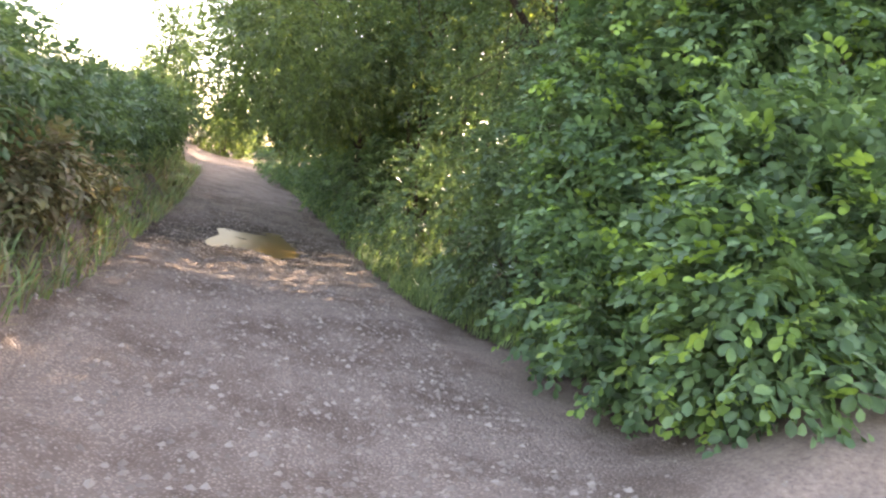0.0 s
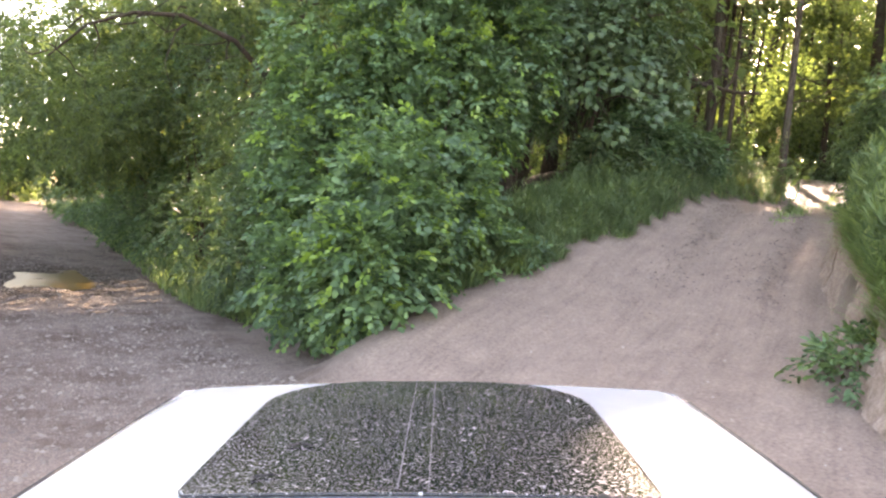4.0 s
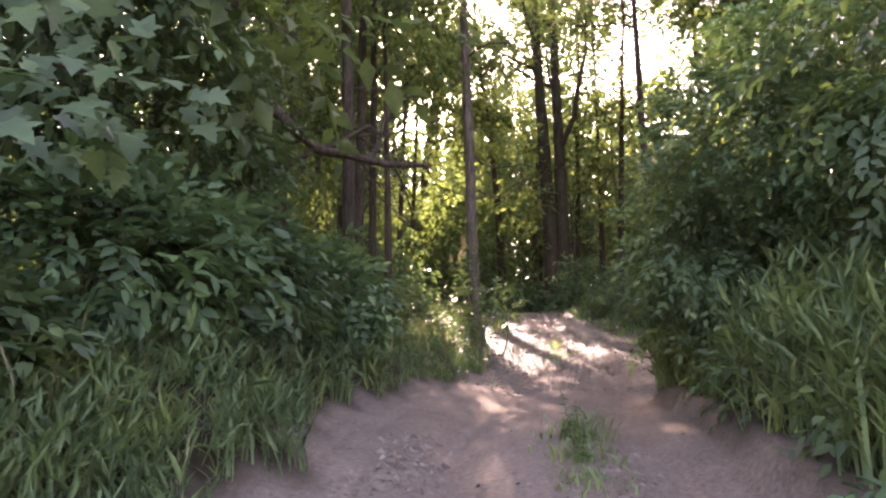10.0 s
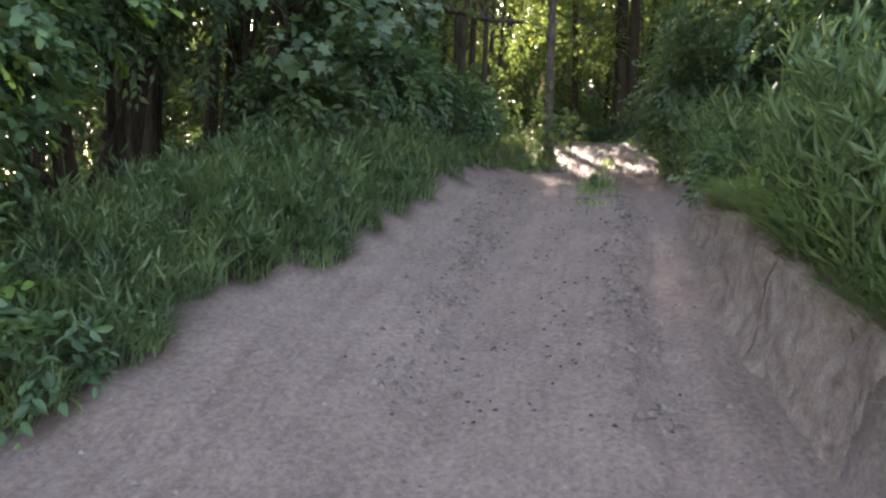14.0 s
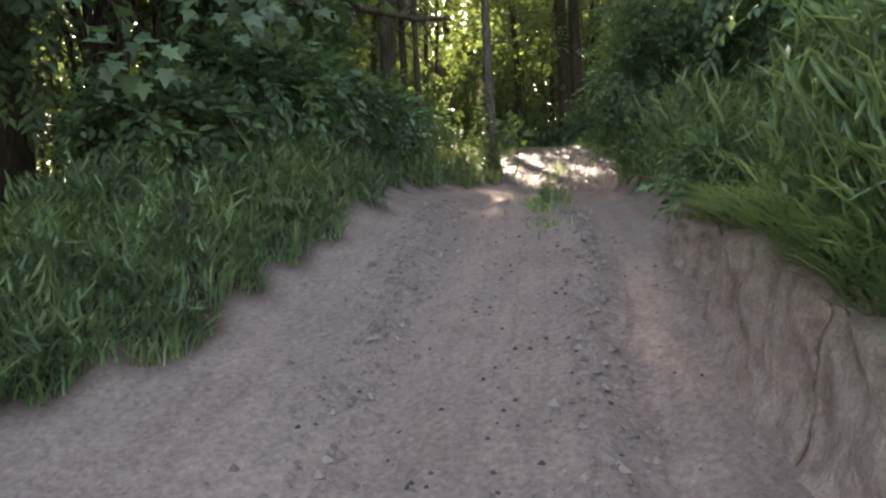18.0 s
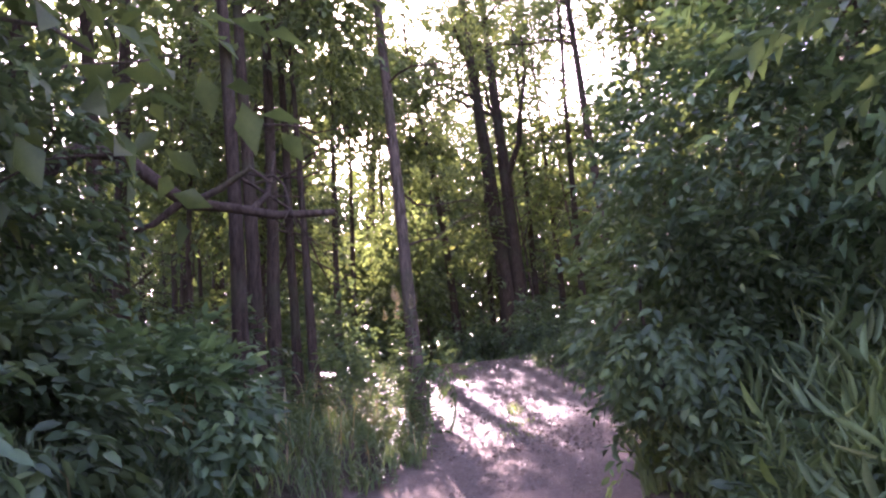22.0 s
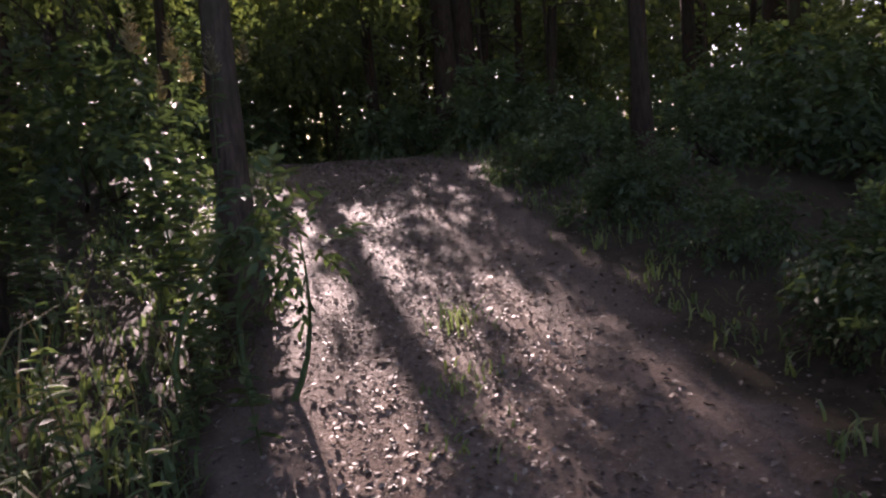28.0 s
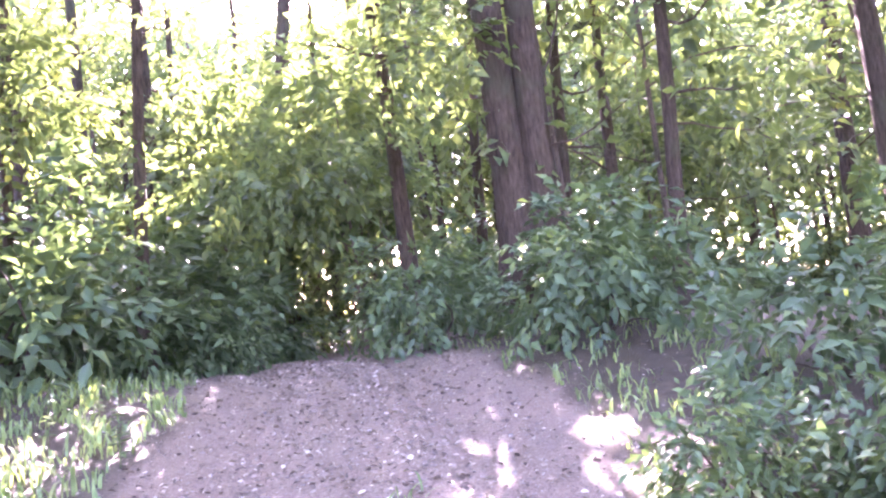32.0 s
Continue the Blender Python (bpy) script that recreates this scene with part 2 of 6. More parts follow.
def land(x, y):
    """Height of the ground, how much of it is bare trodden dirt, and how stony it is."""
    x, y = np.asarray(x, float), np.asarray(y, float)
    zb, ub, sb = along(TRAIL, x, y)
    left, right = trail_sides(sb)
    wob = 0.25 * waves(x, y, 3, 2.6)
    ol, orr = ub - left - wob, -ub - right - 0.5 * wob
    edge = np.interp(x, [-1.0, 1.1, 2.3, 3.2, 4.3, 5.5, 7.0], [16.0, 13.2, 10.3, 8.0, 6.5, 6.4, 6.8])
    fan = np.hypot(np.maximum(0, y - edge - wob), np.maximum(0, np.maximum(-1.0 - x, x - 6.0 - 2 * wob))) + np.maximum(0, -1.5 - y)
    off = smooth(0.0, 2.0, fan)
    climb = smooth(14, 19, sb) * (1 - smooth(31, 36, sb))
    hb = zb + 0.16 * climb * np.clip(ub - 0.7, 0, 2.5)
    hb = hb + off * climb * (0.55 * smooth(0, 1.6, ol) + 0.5 * smooth(1.0, 6.0, ol))
    wall = np.interp(sb, [16, 19, 22.5, 24.2, 30], [0.5, 0.85, 0.72, 0.3, 0.2])
    hb = hb + climb * (wall * (0.85 * smooth(0.1, 0.26, orr) + 0.15 * smooth(0.2, 0.6, orr)) + 0.7 * smooth(0.5, 5.0, orr))
    hb = hb + off * (1 - climb) * 0.22 * (smooth(0, 2.0, ol) + smooth(0, 2.0, orr))
    ruts = np.exp(-(((ub - 0.72) / 0.2) ** 2)) + np.exp(-(((ub + 0.68) / 0.2) ** 2))
    hb = hb - 0.07 * ruts * smooth(17, 22, sb)
    crumbs = np.exp(-(((ub - 0.97) / 0.13) ** 2)) * smooth(21, 22.5, sb) * (1 - smooth(26, 27.5, sb)) + np.exp(-(((ub + 0.4) / 0.12) ** 2)) * smooth(20.5, 21.5, sb) * (1 - smooth(25, 26.5, sb))
    hb = hb + crumbs * (0.055 + 0.085 * grain(x, y, 0.24, 3))
    db = np.maximum(0, np.maximum(ol, orr))
    za, ua, sa = along(ROAD, x, y)
    wa = 2.5 + 0.25 * waves(x, y, 5, 3.5)
    la, ra = ua - wa + np.interp(y, [5, 10, 16, 25], [0.75, 0.65, 0.5, 0.0]), -ua - wa
    ha = za + 0.75 * smooth(0, 0.8, la) + 1.6 * smooth(0.6, 7, la) + off * (0.25 * smooth(0, 2, ra) + 0.9 * smooth(1, 8, ra))
    ha = ha - 0.13 * np.exp(-((x + 2.35) ** 2 / 2.2 + (y - 18.0) ** 2 / 9.0))
    da = np.maximum(0, np.maximum(la, ra))
    fa, fb = 1 / (da**2 + 0.9), 1 / (db**2 + 0.9)
    z = (ha * fa + hb * fb) / (fa + fb)
    bare = 1 - smooth(0.12, 0.5, np.minimum(np.minimum(da, db), fan) + 0.15 * waves(x, y, 9, 0.9))
    cut = climb * (1 - smooth(22.5, 25, sb)) * smooth(-0.05, 0.05, orr) * (1 - smooth(0.12, 0.22, orr))
    cut_a = smooth(-0.05, 0.1, la) * (1 - smooth(0.5, 0.9, la + 0.2 * waves(x, y, 12, 1.5))) * (1 - smooth(20, 40, y))
    bare = np.maximum(bare, np.maximum(cut, cut_a))
    near = 1 / (1 + np.minimum(da, db) ** 2)
    z = z + 0.008 * grain(x, y, 2.7, 3) + 0.007 * grain(x, y, 0.3) * near + 0.12 * cut_a * grain(x, y, 0.3)
    rut_a = np.exp(-(((ua - 0.75) / 0.28) ** 2)) + np.exp(-(((ua + 0.75) / 0.28) ** 2))
    rocky = smooth(-0.7, 0.7, db - da) * smooth(1.5, 4.0, y) * (1 - smooth(0, 1.0, da))
    z = z + rocky * (0.05 * grain(x, y, 0.85, 4) + 0.026 * grain(x, y, 0.25, 2) - 0.045 * rut_a)
    z = z + 0.12 * ((x - 0.95) * 0.94 - (y + 2.1) * 0.34) * np.exp(-((x - 0.95) ** 2 + (y + 2.1) ** 2) / 7.0)
    far = smooth(8, 40, np.minimum(da, db))
    z = z + far * 0.5 * waves(x, y, 4, 18.0)
    stony = 0.08 + 0.92 * smooth(-0.7, 0.7, db - da)
    litter = smooth(33, 37, sb) * (db < da)
    return z, bare, stony, litter


def land_z(x, y):
    return float(land(np.array([x]), np.array([y]))[0][0])


def mesh_object(name, verts, faces, mat, parent=None, label="", flat=False):
    """faces: arrays of triangles or quads."""
    me = bpy.data.meshes.new(name)
    faces = [np.asarray(f, np.int32) for f in (faces if isinstance(faces, list) else [faces]) if len(f)]
    loops = np.concatenate([f.ravel() for f in faces])
    counts = np.concatenate([np.full(len(f), f.shape[1], np.int32) for f in faces])
    me.vertices.add(len(verts))
    me.vertices.foreach_set("co", np.asarray(verts, np.float32).ravel())
    me.loops.add(len(loops))
    me.loops.foreach_set("vertex_index", loops)
    me.polygons.add(len(counts))
    me.polygons.foreach_set("loop_start", np.concatenate([[0], np.cumsum(counts)[:-1]]).astype(np.int32))
    me.polygons.foreach_set("use_smooth", np.full(len(counts), not flat))
    me.update(calc_edges=True)
    me.materials.append(mat)
    ob = new(name, me)
    if parent is not None:
        ob.parent = parent
    if label:
        ob["label"] = label
    return ob


def part(name, bm, mat, parent, label=""):
    me = bpy.data.meshes.new(name)
    bm.to_mesh(me)
    bm.free()
    for p in me.polygons:
        p.use_smooth = True
    me.materials.append(mat)
    ob = new(name, me)
    ob.parent = parent
    if label:
        ob["label"] = label
    return ob


def empty(name, at, label, category, group="", kind=""):
    ob = new(name)
    ob.matrix_world = at if isinstance(at, Matrix) else Matrix.Translation(at)
    return tagged(ob, label, category, group, kind)


# ---- ground: one sheet, fine where the car drives and coarse towards the horizon ----
def ticks(lo, hi, step, reach):
    inner = np.arange(lo, hi, step)
    out, d = [], step
    while sum(out) < reach:
        d *= 1.22
        out.append(d)
    steps = np.cumsum(out)
    return np.concatenate([(lo - steps)[::-1], inner, inner[-1] + steps])


gx, gy = ticks(-6.5, 26, 0.088, 2500), ticks(-4.5, 21, 0.088, 2500)
GX, GY = np.meshgrid(gx, gy)
GZ, BARE, STONY, LITTER = land(GX.ravel(), GY.ravel())
index = np.arange(GX.size).reshape(GX.shape)
quads = np.stack([index[:-1, :-1], index[:-1, 1:], index[1:, 1:], index[1:, :-1]], -1).reshape(-1, 4)
m, nt, b = material("ground_soil", 0.95, 0.15)


def attribute(nt, name):
    a = nt.nodes.new("ShaderNodeAttribute")
    a.attribute_name = name
    return a.outputs["Fac"]


fine, broad = noise_of(nt, 26.0, 8.0, 0.7), noise_of(nt, 1.9, 6.0, 0.65)
dust = ramp(nt, fine, [(0.3, (0.13, 0.097, 0.078)), (0.55, (0.212, 0.161, 0.131)), (0.8, (0.31, 0.243, 0.197))])
tone = ramp(nt, broad, [(0.3, (0.84, 0.82, 0.8)), (0.7, (1.12, 1.1, 1.07))])
dust = mixed(nt, 1.0, dust, tone, "MULTIPLY")
pebbles = node(nt, "ShaderNodeTexVoronoi", Scale=38.0)
nt.links.new(place(nt), pebbles.inputs["Vector"])
grit = ramp(nt, pebbles.outputs["Distance"], [(0.0, (0.38, 0.31, 0.255)), (0.2, (0.24, 0.187, 0.152)), (0.5, (0.12, 0.092, 0.074))])
gravel = mixed(nt, 0.7, dust, grit)
way = mixed(nt, attribute(nt, "stony"), dust, gravel)
drag = nt.nodes.new("ShaderNodeCombineXYZ")
nt.links.new(attribute(nt, "across"), drag.inputs[0])
nt.links.new(attribute(nt, "onward"), drag.inputs[1])
tracks = noise_of(nt, 1.0, 6.0, 0.7, drag.outputs[0])
way = mixed(nt, 1.0, way, ramp(nt, tracks, [(0.3, (0.84, 0.82, 0.81)), (0.5, (1.0, 1.0, 1.0)), (0.7, (1.1, 1.09, 1.08))]), "MULTIPLY")
mud = mixed(nt, 1.0, ramp(nt, noise_of(nt, 0.75, 6.0, 0.7), [(0.45, (0, 0, 0)), (0.6, (1, 1, 1))]), attribute(nt, "stony"), "MULTIPLY")
way = mixed(nt, mud, way, mixed(nt, 1.0, way, (0.62, 0.58, 0.55), "MULTIPLY"))
old = ramp(nt, noise_of(nt, 45.0, 8.0, 0.75), [(0.3, (0.05, 0.034, 0.024)), (0.5, (0.14, 0.098, 0.07)), (0.7, (0.26, 0.2, 0.155))])
way = mixed(nt, attribute(nt, "litter"), way, old)
soil = ramp(nt, noise_of(nt, 9.0, 8.0, 0.7), [(0.3, (0.025, 0.02, 0.012)), (0.6, (0.06, 0.045, 0.028)), (0.8, (0.07, 0.075, 0.03))])
way = mixed(nt, attribute(nt, "damp"), way, mixed(nt, 1.0, way, (0.3, 0.26, 0.22), "MULTIPLY"))
nt.links.new(mixed(nt, attribute(nt, "damp"), mixed(nt, attribute(nt, "litter"), (0.95, 0.95, 0.95), (0.62, 0.62, 0.62)), (0.8, 0.8, 0.8)), b.inputs["Roughness"])
nt.links.new(mixed(nt, attribute(nt, "bare"), soil, way), b.inputs["Base Color"])
lumps = noise_of(nt, 11.0, 7.0, 0.75)
relief = mixed(nt, 0.5, fine, lumps)
bumped(nt, b, mixed(nt, attribute(nt, "stony"), relief, mixed(nt, 0.5, relief, pebbles.outputs["Distance"])), 0.75, 0.05)
ground = mesh_object("ground", np.stack([GX.ravel(), GY.ravel(), GZ], -1), quads, m)
tagged(ground, "dusty brown dirt track and dark forest soil", "ground", kind="structure")
wet = np.exp(-((GX.ravel() + 2.35) ** 2 / 5.5 + (GY.ravel() - 17.2) ** 2 / 16.0))
DAMP = np.clip(2.1 * wet + 0.4 * grain(GX.ravel(), GY.ravel(), 0.9) - 0.3, 0, 1) * (wet > 0.05)
ZR, UR, SR = along(ROAD, GX.ravel(), GY.ravel())
ZT, UT, ST = along(TRAIL, GX.ravel(), GY.ravel())
road_side = np.abs(UR) < np.abs(UT)
for key, values in (("across", np.where(road_side, UR, UT) * 7.0), ("onward", np.where(road_side, SR, ST) * 0.45), ("bare", BARE), ("stony", STONY), ("litter", LITTER), ("damp", DAMP)):
    ground.data.attributes.new(key, "FLOAT", "POINT").data.foreach_set("value", values.astype(np.float32))

# ---- puddle ----
a = np.linspace(0, 2 * math.pi, 48, endpoint=False)
rr = 1 + 0.12 * np.sin(3 * a + 1) + 0.08 * np.sin(5 * a)
m, nt, b = material("puddle_water", 0.3, 0.1)
b.inputs["Base Color"].default_value = (0.085, 0.055, 0.018, 1)
# the golden reflection of sunlit trees is painted in through this tint
b.inputs["Specular Tint"].default_value = (1.0, 0.66, 0.24, 1)
b.inputs["IOR"].default_value = 1.1
pv = np.stack([-2.15 + 1.25 * rr * np.cos(a), 18.3 + 2.6 * rr * np.sin(a), np.full(48, -0.115)], -1)
pv = np.concatenate([pv, [[-2.35, 18.0, -0.115]]])
puddle = mesh_object("puddle", pv, np.array([(i, (i + 1) % 48, 48) for i in range(48)]), m)
tagged(puddle, "shallow muddy brown puddle across the dirt road", "puddle", kind="structure")

# ---- leaves, twigs, blades and stems ----
rng = np.random.RandomState(7)


def unit(v):
    return v / (np.linalg.norm(v, axis=-1, keepdims=True) + 1e-9)


def leaf_faces(n, full=True):
    if full:
        base = np.arange(n)[:, None] * 6
        return np.concatenate([base + np.array([[0, 1, 2, 3]]), base + np.array([[0, 3, 4, 5]])])
    base = np.arange(n)[:, None] * 4
    return np.concatenate([base + np.array([[0, 1, 2]]), base + np.array([[0, 2, 3]])])


def leaf_verts(p, d, up, ln, wide=0.5, full=True, round_tip=False):
    side = unit(np.cross(d, up))
    n = np.cross(side, d)
    ln = ln[:, None]
    w = wide * ln * 0.5
    tip = p + d * ln - n * ln * 0.12
    if full and round_tip:
        f = n * ln * 0.1
        rows = [p, p + d * ln * 0.42 + side * w * 0.88 + f, p + d * ln * 0.78 + side * w * 0.86 + f * 0.3, tip, p + d * ln * 0.78 - side * w * 0.86 + f * 0.3, p + d * ln * 0.42 - side * w * 0.88 + f]
    elif full:
        f = n * ln * 0.08
        rows = [p, p + d * ln * 0.3 + side * w * 0.85 + f, p + d * ln * 0.62 + side * w * 0.8 + f * 0.5, tip, p + d * ln * 0.62 - side * w * 0.8 + f * 0.5, p + d * ln * 0.3 - side * w * 0.85 + f]
    else:
        f = n * ln * 0.1
        rows = [p, p + d * ln * 0.42 + side * w + f, tip, p + d * ln * 0.42 - side * w + f]
    return np.stack(rows, 1).reshape(-1, 3)


def sprays(at, way, leaflets, reach, ln, wide=0.48, full=True, droop=0.35, round_tip=False):
    """Twigs with leaflets in two ranks. at, way: a place and a direction for each twig."""
    n = len(at)
    way = unit(way + rng.normal(0, 0.35, (n, 3)) - np.array([0, 0, droop]))
    across = unit(np.cross(way, np.array([0, 0, 1.0]) + rng.normal(0, 0.35, (n, 3))))
    face = unit(np.cross(across, way))
    face = face * np.sign(face[:, 2:3] + 1e-6)
    ps, ds, us, ls = [], [], [], []
    for k in range(leaflets):
        f = (k + 0.5) / leaflets
        s = 1.0 if k % 2 else -1.0
        if k == leaflets - 1:
            s = 0.0
        ps.append(at + way * (f * reach) + rng.normal(0, 0.012, (n, 3)) - np.array([0, 0, 1]) * (f * f * reach * 0.25))
        ds.append(unit(way * 0.75 + across * s * 0.9 + rng.normal(0, 0.22, (n, 3)) - np.array([0, 0, 0.25])))
        us.append(unit(face + rng.normal(0, 0.35, (n, 3))))
        ls.append(ln * rng.uniform(0.65, 1.25, n) * (1.15 - 0.35 * abs(f - 0.5)))
    return leaf_verts(np.concatenate(ps), np.concatenate(ds), np.concatenate(us), np.concatenate(ls), wide, full, round_tip)


def blob_points(blobs, n, shell=0.25, gaps=0.0, seed=0):
    """Places on the ragged outside of a heap of ellipsoids (x, y, z, rx, ry, rz), with the way out from each."""
    vol = np.array([(b[3] * b[4] + b[4] * b[5] + b[3] * b[5]) for b in blobs])
    which = rng.choice(len(blobs), n, p=vol / vol.sum())
    bl = np.array(blobs, float)[which]
    d = unit(rng.normal(0, 1, (n, 3)))
    r = rng.uniform(0, 1, n) ** shell
    r = r * (1 + 0.16 * waves(bl[:, 0] + 2 * d[:, 0], bl[:, 1] + 2 * d[:, 1] + 2 * d[:, 2], 20 + seed, 1.1))
    p = bl[:, :3] + d * bl[:, 3:] * r[:, None]
    keep = np.ones(n, bool)
    if gaps:
        keep = waves(p[:, 0] + 0.6 * p[:, 2], p[:, 1] - 0.8 * p[:, 2], 31 + seed, 1.3) > gaps - 1
    return p[keep], unit(d / bl[:, 3:])[keep]


def tube(points, radii, sides=8, rough=0.0):
    points, radii = np.asarray(points, float), np.asarray(radii, float)
    way = unit(np.gradient(points, axis=0))
    ref = np.array([1.0, 0.13, 0.0]) if abs(way[:, 2]).mean() > 0.5 else np.array([0, 0.1, 1.0])
    u = unit(np.cross(way, ref))
    v = np.cross(way, u)
    ang = np.linspace(0, 2 * math.pi, sides, endpoint=False)
    wob = 1 + rough * rng.normal(0, 1, (len(points), sides))
    ring = points[:, None] + (u[:, None] * np.cos(ang)[None, :, None] + v[:, None] * np.sin(ang)[None, :, None]) * (radii[:, None] * wob)[..., None]
    verts = ring.reshape(-1, 3)
    i = np.arange(len(points) - 1)[:, None] * sides
    j = np.arange(sides)[None]
    k = (j + 1) % sides
    faces = np.stack([i + j, i + k, i + sides + k, i + sides + j], -1).reshape(-1, 4)
    return verts, faces


def joined(pieces):
    vs, fs, n = [], [], 0
    for v, f in pieces:
        vs.append(v)
        fs.append(np.asarray(f) + n)
        n += len(v)
    return np.concatenate(vs), np.concatenate(fs)


def branch(start, way, length, r0, r1, bend=0.25, steps=7, lift=0.0):
    way = unit(np.asarray(way, float))
    pts, p = [np.asarray(start, float)], np.asarray(start, float)
    for k in range(steps):
        way = unit(way + rng.normal(0, bend / steps**0.5, 3) + np.array([0, 0, lift / steps]))
        p = p + way * length / steps
        pts.append(p)
    return np.array(pts), np.linspace(r0, r1, steps + 1)


def shrub(name, at, blobs, twigs, mat, ln, reach, leaflets=9, label="", category="shrub", gaps=0.5, stems=6, full=True, wide=0.48, droop=0.35, seed=0, group="", bark=BARK, round_tip=False, young=0.0):
    """A shrub at a place; blobs are relative to it."""
    x, y = at
    z = land_z(x, y)
    top = empty(name, (x, y, z - 0.03), label, category, group)
    p, d = blob_points(blobs, twigs, 0.22, gaps, seed)
    keep = p[:, 2] + z > land(p[:, 0] + x, p[:, 1] + y)[0] + 0.06
    p, d = p[keep], d[keep]
    old = rng.uniform(0, 1, len(p)) >= young if young else np.ones(len(p), bool)
    v = sprays(p[old], d[old], leaflets, reach, ln, wide, full, droop, round_tip)
    mesh_object("foliage", v, leaf_faces(len(v) // (6 if full else 4), full), mat, top)
    if young:
        v = sprays(p[~old] + d[~old] * 0.1, d[~old], leaflets, reach * 0.8, ln * 0.9, wide, full, droop * 0.6, round_tip)
        mesh_object("young_foliage", v, leaf_faces(len(v) // (6 if full else 4), full), LEAF_YOUNG, top, "yellow-green young shoots")
    pieces = []
    for k in range(stems):
        b = blobs[k % len(blobs)]
        tip = np.array(b[:3]) + rng.uniform(-0.7, 0.7, 3) * np.array(b[3:])
        foot = np.array([b[0] * 0.35, b[1] * 0.35, 0]) + np.append(rng.normal(0, 0.15, 2), 0)
        mid = (foot + tip) / 2 + rng.normal(0, 0.25, 3)
        f = np.linspace(0, 1, 7)[:, None]
        pts = (1 - f) ** 2 * foot + 2 * f * (1 - f) * mid + f**2 * tip
        r = 0.012 + 0.012 * np.linalg.norm(tip)
        pieces.append(tube(pts, np.linspace(r, 0.006, 7), 6, 0.05))
    for v, f in pieces:
        mesh_object("stem", v, f, bark, top)
    return top


def grass(name, x, y, mat, height, label, wide=0.012, lean=0.35, kind="stuff"):
    n = len(x)
    z = land(x, y)[0]
    h = height * rng.uniform(0.45, 1.25, n) * (0.85 + 0.4 * waves(x, y, 91, 0.7))
    a = rng.uniform(0, 6.28, n)
    out = np.stack([np.cos(a), np.sin(a), np.zeros(n)], -1)
    side = np.stack([-np.sin(a), np.cos(a), np.zeros(n)], -1) * (wide * rng.uniform(0.6, 1.4, n))[:, None]
    foot = np.stack([x, y, z - 0.02], -1)
    bend = (lean * h * rng.uniform(0.3, 1.8, n))[:, None]
    upv = np.array([0, 0, 1.0]) * h[:, None]
    rows = [foot - side * 0.7, foot + side * 0.7]
    for f in (0.45, 0.8):
        c = foot + upv * (f - 0.22 * f**3) + out * bend * f**2
        rows += [c - side * (1 - 0.35 * f), c + side * (1 - 0.35 * f)]
    rows.append(foot + upv * 0.76 + out * bend * 1.3)
    v = np.stack(rows, 1).reshape(-1, 3)
    i = np.arange(n)[:, None] * 7
    q = np.concatenate([i + np.array([[0, 1, 3, 2]]), i + np.array([[2, 3, 5, 4]])])
    t = i + np.array([[4, 5, 6]])
    ob = mesh_object(name, v, [q, t], mat)
    return tagged(ob, label, "grass", kind=kind)


def in_sun_gap(p):
    """True for points in the narrow gap of the canopy through which the sun reaches the trail."""
    dx, dy = p[:, 0] - 21.2, p[:, 1] - 16.0
    ahead = dx * TO_SUN.x / math.cos(radians(SUN_EL)) + dy * TO_SUN.y / math.cos(radians(SUN_EL))
    off = (dx * TO_SUN.y - dy * TO_SUN.x) / math.cos(radians(SUN_EL))
    rise = math.tan(radians(SUN_EL))
    foot = (5.0 + ahead * rise - p[:, 2]) / (rise - 0.24)
    ragged = 0.22 * np.sin(foot * 2.1) + 0.12 * np.sin(foot * 5.3 + 1.0)
    trail_gap = (off > -1.0 + ragged) & (off < 1.15 + ragged) & (foot > -4.2) & (foot < 2.0)
    weed_gap = (off > -2.9 + ragged) & (off < -1.3 + ragged) & (foot > -5.5) & (foot < 2.6)
    return trail_gap | weed_gap


def dead_branch(dry, start, way, length, r0):
    """One bare dry branch, bent, with a few side twigs."""
    way, p, pts, forks = unit(way), np.asarray(start, float), [np.asarray(start, float)], []
    for k in range(6):
        way = unit(way + dry.normal(0, 0.2, 3))
        p = p + way * length / 6
        pts.append(p)
        if k in (1, 2, 4):
            side = unit(way + dry.normal(0, 0.7, 3))
            ln = length * dry.uniform(0.2, 0.4)
            bend = unit(side + dry.normal(0, 0.35, 3))
            forks.append(tube(np.array([p, p + side * ln * 0.5, p + (side + bend) * ln * 0.5]), np.array([r0 * 0.4, r0 * 0.28, 0.004]), 4))
    return joined([tube(np.array(pts), np.linspace(r0, 0.006, 7), 5)] + forks)


